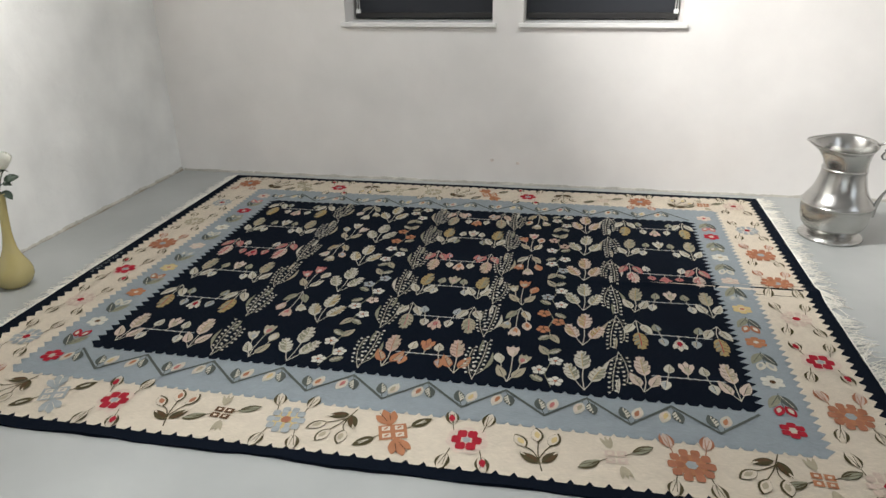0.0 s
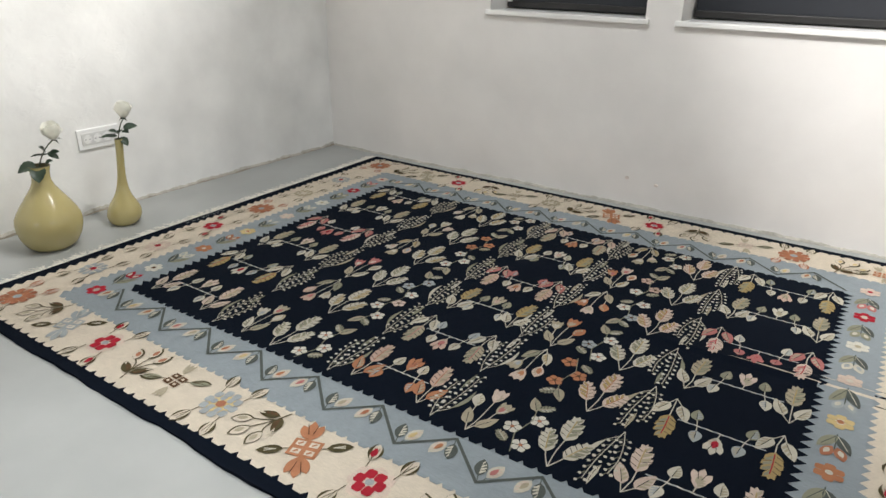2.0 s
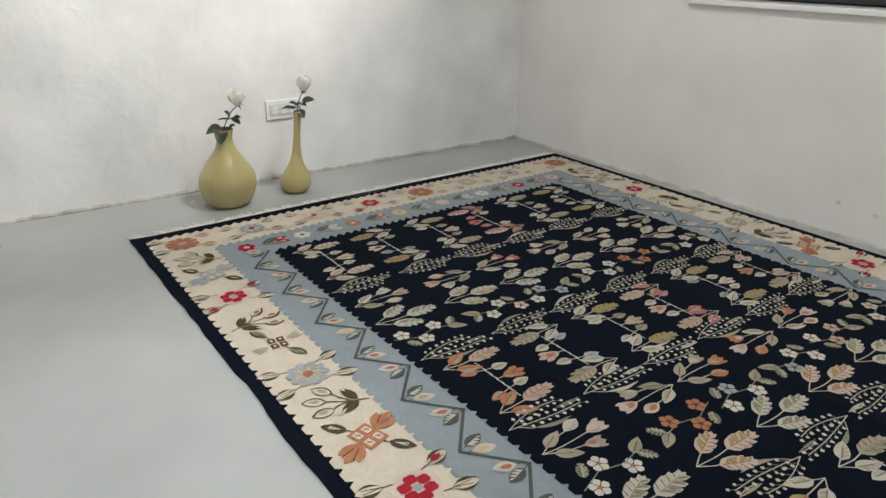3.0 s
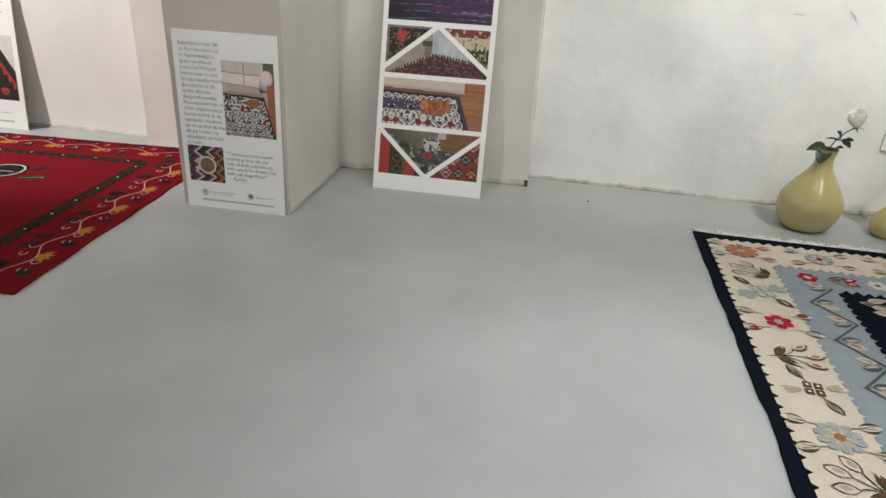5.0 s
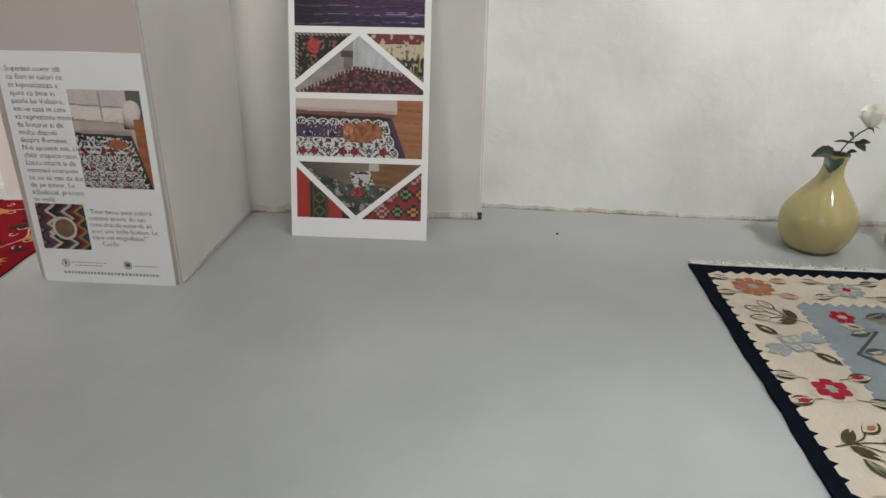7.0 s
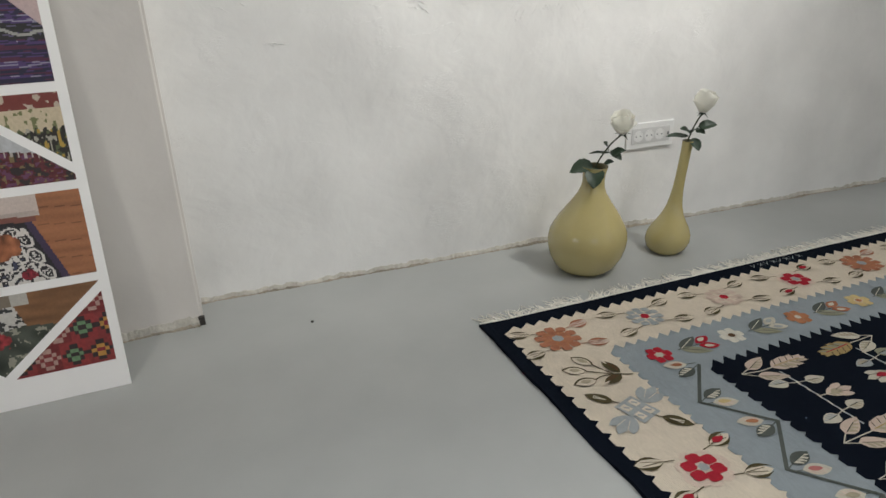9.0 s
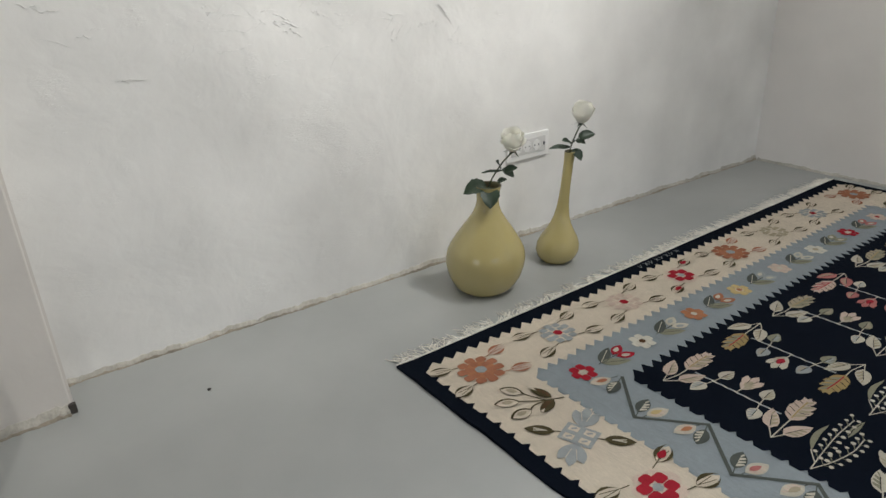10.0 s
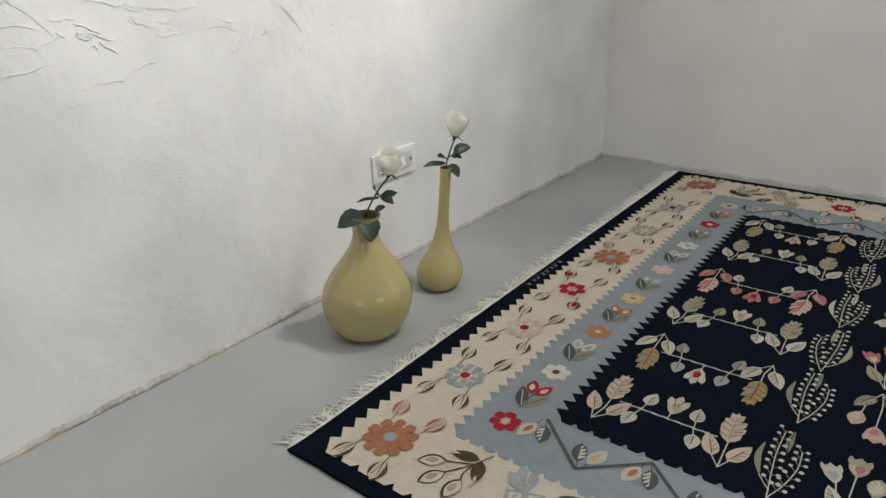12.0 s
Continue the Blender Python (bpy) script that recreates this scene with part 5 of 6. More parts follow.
def rose(foot, head, tilt, leaves, label, seed):
    r = thing("cut_rose", foot, label, "rose", "roses in vases")
    rel = Vector(head) - Vector(foot)
    m = bmesh.new()
    tube(m, spline([(0, 0, -0.07), (0, 0, 0), rel * 0.5 + Vector((0.006, -0.005, 0)), rel - Vector((0, 0, 0.034))], 5), 0.0024, 7)
    part("stem", m, STEMG, r, smooth=True)
    q = random.Random(seed)
    turn = pose(0, 0, 0, *tilt)
    spot = Matrix.Translation(rel) @ turn @ pose(0, 0, -0.034)
    bloom = None
    for count, width, radius, height, flare, curl, close in ((4, 1.5, 0.012, 0.062, 0.0, 0.0, 0.78), (3, 1.35, 0.016, 0.065, 0.001, 0.0, 0.68), (3, 1.30, 0.021, 0.066, 0.003, 0.001, 0.60),
                                                             (4, 1.15, 0.025, 0.061, 0.005, 0.003, 0.55), (4, 1.10, 0.028, 0.054, 0.006, 0.004, 0.54), (3, 1.05, 0.028, 0.044, 0.009, 0.008, 0.52)):
        off = q.uniform(0, 6)
        m = bmesh.new()
        for k in range(count):
            petal(m, off + 2 * math.pi * k / count + q.uniform(-0.12, 0.12), width, radius, height * q.uniform(0.93, 1.06), flare * q.uniform(0.6, 1.5), curl, close, q.random() * 50)
            if bloom:
                bmesh.ops.transform(m, matrix=spot, verts=m.verts)
                part("petal", m, PETAL, bloom)
                m = bmesh.new()
        if bloom:
            m.free()
        else:
            bmesh.ops.transform(m, matrix=spot, verts=m.verts)
            bloom = part("bloom", m, PETAL, r, "full creamy white rose head")
    m = bmesh.new()
    for k in range(5):
        a = 2 * math.pi * k / 5
        c, s = math.cos(a), math.sin(a)
        ps = [(0.004 * c - 0.005 * s, 0.004 * s + 0.005 * c, 0), (0.004 * c + 0.005 * s, 0.004 * s - 0.005 * c, 0), (0.030 * c, 0.030 * s, -0.012)]
        m.faces.new([m.verts.new(p) for p in ps])
    lathe(m, [(0.002, -0.012), (0.007, -0.006), (0.008, 0.002), (0.004, 0.006)], 10)
    bmesh.ops.transform(m, matrix=spot, verts=m.verts)
    part("sepals", m, LEAFG, r)
    for base, way, length, width, droop in leaves:
        rose_leaf("leaf", r, Vector(base), way, (way[1] * 0.2 + 0.5, -0.3, 0.8), length, width, droop)


RGT = Vector((0.59, 0.81, 0))
rose((-1.824, 2.243, 0.345), (-1.772, 2.296, 0.492), (14, 16, 0),
     [((0.006, -0.014, 0.012), -RGT + Vector((0.15, 0, -0.05)), 0.070, 0.060, 0.024), ((0.018, -0.010, 0.008), (0.52, -0.42, -0.45), 0.066, 0.058, 0.020),
      ((0.030, 0.030, 0.055), -RGT + Vector((0, 0, -0.02)), 0.062, 0.012, 0.006), ((0.032, 0.032, 0.050), RGT + Vector((0.3, -0.3, 0.55)), 0.046, 0.028, 0.01),
      ((0.030, 0.030, 0.060), RGT + Vector((0.2, 0, -0.65)), 0.046, 0.026, 0.008), ((0.028, 0.024, 0.062), (0.3, -0.4, 0.7), 0.040, 0.028, 0.008),
      ((0.020, 0.018, 0.020), RGT + Vector((0.2, -0.1, 0.4)), 0.030, 0.018, 0.006)],
     "white rose on a leafy stem in the round vase", 3)
rose((-1.818, 2.594, 0.388), (-1.797, 2.627, 0.520), (-4, 6, 0),
     [((0.004, -0.004, 0.020), -RGT + Vector((0.1, 0, 0.1)), 0.068, 0.022, 0.012), ((0.006, 0.002, 0.030), -RGT + Vector((0.5, -0.3, 0.75)), 0.042, 0.030, 0.008),
      ((0.008, 0.010, 0.012), (0.62, 0.05, -0.45), 0.046, 0.034, 0.012), ((0.016, 0.022, 0.050), RGT + Vector((0.1, 0, 0.35)), 0.056, 0.034, 0.016),
      ((0.012, 0.018, 0.040), RGT + Vector((0.4, -0.5, -0.1)), 0.032, 0.024, 0.006), ((0.010, 0.006, 0.035), (0.5, -0.2, 0.4), 0.034, 0.026, 0.006)],
     "white rose with dark leaves in the slim vase", 8)

# ---- wall socket ----
wy = 2.646
sock = thing("wall_socket", (west_x(wy), wy, 0.352), "white wall plate with three round power sockets and a data jack", "socket")
sock.rotation_euler = (0, 0, radians(90 - 2.17))


def rounded(w, h, d0, d1, bevel):
    return box(bmesh.new(), -w / 2, w / 2, d1, d0, -h / 2, h / 2, bevel)


part("plate", rounded(0.200, 0.094, 0.0, -0.010, 0.003), WPLASTIC, sock)
part("inner_frame", rounded(0.164, 0.056, -0.0095, -0.0125, 0.002), SHADED_PLASTIC, sock, "raised inner frame")
for k in range(3):
    cx = -0.054 + 0.0455 * k
    m = bmesh.new()
    lathe(m, [(0.0205, -0.0005), (0.0200, 0.0012), (0.0185, 0.0014), (0.0175, -0.0008)], 28)
    rings = lathe(m, [(0.0175, -0.0008), (0.0165, 0.0003)], 28)
    m.faces.new(rings[-1])
    bmesh.ops.transform(m, matrix=pose(cx, -0.0128, 0, 90), verts=m.verts)
    s = part("socket", m, WPLASTIC, sock, smooth=False)
    for dx in (-0.0095, 0.0095):
        m = bmesh.new()
        lathe(m, [(0.0026, 0.0), (0.0024, 0.0018), (0.0004, 0.0019)], 10)
        bmesh.ops.transform(m, matrix=pose(cx + dx, -0.0128, 0, 90), verts=m.verts)
        part("pin_hole", m, DPLASTIC, s)
m = bmesh.new()
box(m, 0.0700, 0.0780, -0.0145, -0.0120, -0.006, 0.006, 0.001)
part("data_jack", m, DPLASTIC, sock, "small dark data jack")

# ---- pewter jug ----
jug = thing("pewter_jug", (1.624, 3.632, 0), "large worn pewter jug with a spout and scrolled handle", "jug")
jug.rotation_euler = (0, 0, radians(-6))


def lip(a, r, z):
    t = max(0.0, (z - 0.335) / 0.095)
    d = (a - math.pi)
    g = math.exp(-(d / 0.60) ** 2)
    h = math.exp(-((abs(d) - math.pi) / 0.7) ** 2)
    k = t * t
    rr2 = r + 0.060 * g * k
    dent = 1 + 0.006 * noise.noise((2 * math.cos(a), 2 * math.sin(a), z * 9))
    return (rr2 * dent * math.cos(a), rr2 * dent * math.sin(a) * (1 - 0.12 * g * k), z + k * (0.008 * g + 0.004 * h + 0.018 * math.sin(a) + 0.010))


m = bmesh.new()
outer = [(0.1040, 0.040), (0.1190, 0.050), (0.1325, 0.068), (0.1420, 0.096), (0.1468, 0.128), (0.1480, 0.160), (0.1440, 0.178), (0.1350, 0.196), (0.1215, 0.216), (0.1085, 0.242),
         (0.1003, 0.275), (0.0938, 0.303), (0.0906, 0.327), (0.0897, 0.345), (0.0906, 0.370), (0.0948, 0.398), (0.1083, 0.424), (0.1149, 0.432)]
inside = [(0.1121, 0.433), (0.1045, 0.422), (0.0911, 0.396), (0.0869, 0.370), (0.0860, 0.345), (0.0874, 0.325), (0.0975, 0.270), (0.1178, 0.215), (0.1380, 0.160), (0.1288, 0.090)]
rings = lathe(m, outer + inside, 72, 0, lip)
m.faces.new(rings[-1])
part("body", m, PEWTER, jug, smooth=True)
m = bmesh.new()
rings = lathe(m, [(0.130, 0.0), (0.136, 0.003), (0.138, 0.010), (0.133, 0.017), (0.122, 0.026), (0.109, 0.033), (0.1005, 0.041), (0.0995, 0.046)], 64)
m.faces.new(rings[0][::-1])
part("foot", m, PEWTER, jug, "flared pewter foot", smooth=True)
for rad, z in ((0.1467, 0.168), (0.0906, 0.330)):
    m = bmesh.new()
    lathe(m, [(rad - 0.002, z - 0.008), (rad + 0.0035, z - 0.005), (rad + 0.0045, z), (rad + 0.0030, z + 0.005), (rad - 0.002, z + 0.008)], 64)
    part("ring", m, PEWTER, jug, "raised polished band", smooth=True)
    # slightly raised dark band, painting the shade of a groove below the ring
    m = bmesh.new()
    lathe(m, [(rad - 0.001, z - 0.0125), (rad + 0.0016, z - 0.0105), (rad - 0.001, z - 0.0075)], 64)
    part("groove_shade", m, PEWTER_DARK, jug, smooth=True)
m = bmesh.new()
loop = spline([(0.108, 0, 0.446), (0.128, 0, 0.450), (0.150, 0, 0.470), (0.195, 0, 0.490), (0.243, 0, 0.462), (0.262, 0, 0.400), (0.248, 0, 0.330), (0.205, 0, 0.272),
               (0.172, 0, 0.215), (0.156, 0, 0.160), (0.150, 0, 0.110)], 6)
tube(m, loop, [0.0145 - 0.003 * abs(2 * i / (len(loop) - 1) - 1) for i in range(len(loop))], 10, 0.45)
handle = part("handle", m, PEWTER, jug, "flat scrolled handle", smooth=True)
m = bmesh.new()
tube(m, spline([(0.152, 0, 0.424), (0.140, 0, 0.412), (0.134, 0, 0.392), (0.146, 0, 0.380), (0.154, 0, 0.388)], 6), [0.007] * 8 + [0.006] * 8 + [0.005] * 9, 8, 0.6)
part("scroll", m, PEWTER, handle, smooth=True)
m = bmesh.new()
bmesh.ops.create_icosphere(m, subdivisions=2, radius=0.011)
for v in m.verts:
    v.co = Vector((v.co.x * 1.5 + 0.152, v.co.y, v.co.z * 0.7 + 0.423))
part("thumb_rest", m, PEWTER, handle, smooth=True)

# ---- posters on foam board ----


def board(name, at, width, height, lean, label):
    p = thing(name, at, label, "poster", "posters leaning on the walls")
    p.matrix_world = pose(at[0], at[1], at[2], 0, 0, 90) @ pose(0, 0, 0, -lean, 0, 0)
    m = bmesh.new()
    box(m, 0, width, -0.003, 0.003, 0, height, 0.0006)
    for f in m.faces:
        f.material_index = 0 if abs(f.normal.y) > 0.9 else 1
    part("board", m, [CARD, CARDEDGE], p)
    return p


def on_board(u, v, lift):
    return (u, -0.0034 - lift, v)


class Photo(Figure):
    """A printed picture: flat pieces inside one rectangle of a board."""

    def area(self, pts, colour, layer=1):
        self.poly([(self.x0 + u * self.w, self.y0 + v * self.h) for u, v in pts], colour, layer)

    def rect(self, u0, u1, v0, v1, colour, layer=1):
        self.area([(u0, v0), (u1, v0), (u1, v1), (u0, v1)], colour, layer)

    def blot(self, u, v, r, colour, layer, rnd_, n=7, flat=0.7):
        self.area([(min(1, max(0, u + r * rnd_.uniform(0.6, 1.1) * math.cos(2 * math.pi * k / n))),
                    min(1, max(0, v + r * flat * self.w / self.h * rnd_.uniform(0.6, 1.1) * math.sin(2 * math.pi * k / n)))) for k in range(n)], colour, layer)

    def put(self, parent, label):
        part("photo", self.mesh("photo"), None, parent, label)


def photo(x0, y0, w, h):
    p = Photo(on_board, PRINT, 0.00012)
    p.x0, p.y0, p.w, p.h = x0, y0, w, h
    return p


def words(parent, lines, x, y, size, gap, material_, align="LEFT"):
    """Printed lines of text from the built-in font, one flat mesh."""
    m = bmesh.new()
    for k, line in enumerate(lines):
        cu = bpy.data.curves.new("line", "FONT")
        cu.body, cu.size, cu.align_x = line, size, align
        cu.resolution_u, cu.offset = 2, -0.012 * size
        ob = bpy.data.objects.new("line", cu)
        scene.collection.objects.link(ob)
        dg = bpy.context.evaluated_depsgraph_get()
        me = bpy.data.meshes.new_from_object(ob.evaluated_get(dg))
        me.transform(Matrix.Translation((x, -0.0038, y - k * gap)) @ pose(0, 0, 0, 90))
        m.from_mesh(me)
        bpy.data.objects.remove(ob)
        bpy.data.meshes.remove(me)
        bpy.data.curves.remove(cu)
    part("printed_text", m, material_, parent, "small dark grey printed text")


def bars(parent, x, y, lengths, gap, h, name="text_bars", label="tiny illegible printed lines", letters=False):
    F = Figure(on_board, PRINT, 0.00012)
    for k, (a, b) in enumerate(lengths):
        yy = y - k * gap
        q = random.Random(k)
        u = x + a
        while u < x + b:
            w = q.uniform(0.005, 0.009) if letters else q.uniform(0.004, 0.014)
            F.poly([(u, yy), (min(u + w, x + b), yy), (min(u + w, x + b), yy + h), (u, yy + h)], "grey", 2)
            u += w + 0.004
    part(name, F.mesh(name), None, parent, label)


def dot_print(parent, x0, z0, w, h, nx, ny, picture, label):
    """A printed picture as a fine grid of ink dots; picture(u, v) gives each dot's dye."""
    verts, faces, dyes = [], [], []
    for j in range(ny + 1):
        for i in range(nx + 1):
            verts.append(on_board(x0 + w * i / nx, z0 + h * j / ny, 0.00025))
    for j in range(ny):
        for i in range(nx):
            a = j * (nx + 1) + i
            faces.append((a, a + 1, a + nx + 2, a + nx + 1))
            c = picture((i + 0.5) / nx, (j + 0.5) / ny)
            k = 0.98 + 0.12 * noise.noise((i * 0.61, j * 0.57, x0 * 50 + z0 * 30))
            dyes += [c[0] * k, c[1] * k, c[2] * k, 1.0] * 4
    me = bpy.data.meshes.new("photo")
    me.from_pydata(verts, [], faces)
    me.color_attributes.new("dye", "FLOAT_COLOR", "CORNER").data.foreach_set("color", dyes)
    me.materials.append(PHOTO)
    me.update()
    part("photo", me, None, parent, label)


def white_strip(parent, a, b, width, layer):
    """A white dividing band printed across a picture from a to b."""
    F = Figure(on_board, dict(card=CARD), 0.00012)
    F.stroke([a, b], width, "card", layer)
    part("white_band", F.mesh("white_band"), None, parent)


def grain(x, y, z=0.0):
    return noise.noise((x, y, z))


def tone(c, k):
    return (c[0] * k, c[1] * k, c[2] * k)


def ball(u, v, cu, cv, ru, rv):
    return ((u - cu) / ru) ** 2 + ((v - cv) / rv) ** 2


def scatter(P, q, n, u0, u1, v0, v1, r0, r1, colours, layer):
    for k in range(n):
        P.blot(q.uniform(u0, u1), q.uniform(v0, v1), q.uniform(r0, r1), q.choice(colours), layer + (k % 5) * 0.3, q, q.choice((5, 6, 7, 8)))


pq = random.Random(21)


# poster standing against the pier
W2, H2 = 0.437, 0.705
p2 = board("text_poster", (-1.312, -0.330, 0.0), W2, H2, 1.2, "white foam board poster with text and two rug photos")
p2.matrix_world = p2.matrix_world @ Matrix.Diagonal((0.97, 1, 1, 1))
words(p2, ["Superbul covor alb", "cu flori in culori ce", "te hipnotizeaza a", "ajuns cu bine in", "patria lui Voltaire,", "intr-o casa in care", "va reprezenta motiv",
           "de bucurie si de", "multe discutii", "despre Romania.", "N-o spunem noi, ci", "chiar stapana casei.", "Lucru intarit si de", "motanul roscovan",
           "ce nu se mai da dus", "de pe covor, l-a", "adjudecat, precum", "se vede."], 0.024, 0.651, 0.0222, 0.0226, INK)
words(p2, ["\u201cTout beau, tout color\u00e9", "comme pr\u00e9vu, de ces", "tons chauds naturels et", "avec une belle finition. Le", "tapis est magnifique!\u201d", "     Cecile"],
      0.189, 0.233, 0.0212, 0.0208, INK)

CREAM_CLOTH, SKIRT, FLOORBOARD = (0.72, 0.64, 0.59), (0.50, 0.40, 0.355), (0.34, 0.125, 0.055)
GINGER, RUG_WHITE, RUG_BLACK, POPPY = (0.36, 0.11, 0.045), (0.64, 0.61, 0.57), (0.022, 0.019, 0.022), (0.22, 0.018, 0.030)


def leafy_black(s, t, seed):
    """White ground with black leaf tangles, mirrored about each repeat, and a few deep red blooms."""
    m = abs((s % 1.0) - 0.5) * 2
    n = grain(m * 5.5, t * 8.5, seed) + 0.7 * grain(m * 13, t * 19, seed + 4)
    if ball(m, t % 1.0, 0.30, 0.34, 0.24, 0.15) < 0.8 + 0.9 * grain(m * 7, t * 7, seed + 9):
        return tone(POPPY, 1.0 + 0.9 * grain(m * 14, t * 14, seed))
    if n > 0.03:
        return tone(RUG_BLACK, 1.2 + grain(s * 9, t * 9, 2)) if n < 0.46 else (0.05, 0.055, 0.10)
    return tone(RUG_WHITE, 1 + 0.12 * grain(s * 20, t * 20, 1))


def sofa_picture(u, v):
    edge = 0.80 + 0.19 * (0.55 - v) / 0.55
    if v < 0.57 - 0.02 * u and u < edge:
        d = min((0.57 - 0.02 * u - v) * 1.3, (edge - u) * 1.0)
        if d < 0.035:
            return tone(RUG_BLACK, 1.5 + 2 * max(0, grain(u * 60, v * 60)))
        if ball(u, v, 0.58, 0.46, 0.13, 0.055) < 1 + 0.5 * grain(u * 22, v * 22, 5):
            return tone(GINGER, 1.0 + 0.7 * grain(u * 30, v * 40, 2))
        t = 1.0 / (0.40 + v)
        if d < 0.10:
            return RUG_WHITE if grain(u * 26, v * 34, 7) > 0.05 else RUG_BLACK
        return leafy_black((u - 0.42) * t * 2.0 + 0.5, t * 2.6, 3.0)
    if u > 0.86 - 0.3 * max(0, v - 0.72) and v < 0.72:
        return tone(FLOORBOARD, 1.0 + 0.35 * grain(u * 4, v * 26, 8))
    if ball(u, v, 0.86, 0.80, 0.115, 0.105) < 1 or (0.72 < u < 0.86 and 0.62 < v < 0.80):
        return tone(CREAM_CLOTH, 1.05 - 0.35 * max(0, ball(u, v, 0.84, 0.83, 0.12, 0.12) - 0.45))
    if u > 0.80:
        return (0.13, 0.13, 0.105) if v > 0.70 else SKIRT
    if v < 0.695 - 0.04 * u:
        return tone(SKIRT, 1.0 + 0.15 * grain(u * 9, v * 2) - (0.25 if v < 0.60 else 0))
    seam = min(abs(u - (0.43 - 0.03 * (v - 0.8))), abs(u - 0.08) + 0.01 if v > 0.84 else 1.0)
    if v < 0.845 - 0.03 * u:
        crease = 1.0 if abs(v - (0.70 - 0.04 * u)) > 0.012 and seam > 0.010 else 0.5
        return tone(CREAM_CLOTH, crease * (1.08 - 0.9 * abs(v - 0.78)))
    shade = 0.5 if abs(v - (0.85 - 0.03 * u)) < 0.012 or seam < 0.010 else 0.86
    return tone(CREAM_CLOTH, shade * (1 + 0.10 * grain(u * 5, v * 5)))


ZIGS = [(0.55, 0.51, 0.46), (0.03, 0.025, 0.025), (0.03, 0.025, 0.025), (0.09, 0.055, 0.035), (0.50, 0.46, 0.42), (0.03, 0.022, 0.022), (0.20, 0.025, 0.03),
        (0.28, 0.20, 0.05), (0.025, 0.02, 0.03), (0.07, 0.055, 0.11), (0.16, 0.03, 0.03)]


def zigzag_picture(u, v):
    d = ball(u, v, 0.52, 0.47, 0.255, 0.255)
    if d < 1:
        return tone((0.20, 0.115, 0.065), 1.0 + 0.3 * grain(u * 5, v * 5)) if d < 0.62 else (0.60, 0.55, 0.50)
    if ball(u, v, 0.27, 0.37, 0.10, 0.045) < 1:
        return (0.55, 0.50, 0.46)
    w = abs(((v * 3.6) % 1.0) - 0.5) * 0.34
    return tone(ZIGS[int((u * 0.9 + w) * 13 + 40) % 11], 1.0 + 0.3 * grain(u * 40, v * 40))


dot_print(p2, 0.199, 0.316, 0.218, 0.288, 84, 110, sofa_picture, "printed photo of a pale sofa and a patterned rug")
dot_print(p2, 0.022, 0.113, 0.157, 0.148, 64, 60, zigzag_picture, "printed photo of a zigzag rug with a coffee cup")
for x, bar_w in ((0.082, 0.0030), (0.288, 0.0075)):
    F = Figure(on_board, PRINT, 0.00012)
    F.disc(x, 0.066, 0.0140, "darkgrey", 1, 20)
    F.disc(x, 0.066, 0.0124, "white", 2, 20)
    F.poly([(x - bar_w, 0.060), (x + bar_w, 0.060), (x + bar_w, 0.073), (x - bar_w, 0.073)], "darkgrey", 3)
    part("round_icon", F.mesh("round_icon"), None, p2, "small round printed icon")
bars(p2, 0.102, 0.068, [(0, 0.115), (0.012, 0.10)], 0.010, 0.0030)
bars(p2, 0.308, 0.063, [(0, 0.082)], 0.009, 0.0030)
bars(p2, 0.070, 0.030, [(0.0, 0.320)], 0.01, 0.0085, "address_bar", "wide-set line of printed address marks", True)

# tall poster leaning on the pilaster
W3, H3 = 0.500, 1.02
p3 = board("photo_poster", (-1.752, 0.338, 0.0), W3, H3, 12.6, "tall white foam board poster with a column of rug photos")
X0, PW, PH = 0.022, 0.456, 0.203
Z4, Z3, Z2, Z1 = 0.072, 0.296, 0.520, 0.746


def kilim_red(u, v):
    """Upright red stripes with black bands of green lozenges."""
    s = (u * 3.9) % 1.0
    if s < 0.42:
        return tone((0.34, 0.035, 0.025), 1.0 + 0.25 * grain(u * 60, v * 3))
    if 0.55 < s < 0.88:
        lozenge = abs(((v * 4.2) % 1.0) - 0.5) * 0.5 + abs(s - 0.715)
        return (0.09, 0.10, 0.035) if 0.14 < lozenge < 0.24 else (0.028, 0.020, 0.016)
    return (0.06, 0.065, 0.025) if s > 0.5 else (0.025, 0.018, 0.016)


def kilim_diamonds(u, v):
    """Stepped diamonds of many colours on red."""
    a, b = u * 8.0, v * 3.2
    i = math.floor(a + 0.5 * (math.floor(b) % 2))
    fu, fv = (a + 0.5 * (math.floor(b) % 2)) % 1.0 - 0.5, b % 1.0 - 0.5
    d = int((abs(fu) + abs(round(fv * 6) / 6)) * 6)
    rings = [[(0.03, 0.02, 0.02), (0.13, 0.24, 0.12), (0.03, 0.02, 0.02), (0.25, 0.03, 0.03)], [(0.20, 0.02, 0.03), (0.46, 0.24, 0.05), (0.03, 0.02, 0.02), (0.22, 0.03, 0.03)],
             [(0.45, 0.30, 0.26), (0.20, 0.03, 0.03), (0.40, 0.26, 0.22), (0.16, 0.02, 0.02)]]
    return tone(rings[(i + int(math.floor(b)) * 2) % 3][min(d, 3)], 1.0 + 0.25 * grain(u * 50, v * 25))


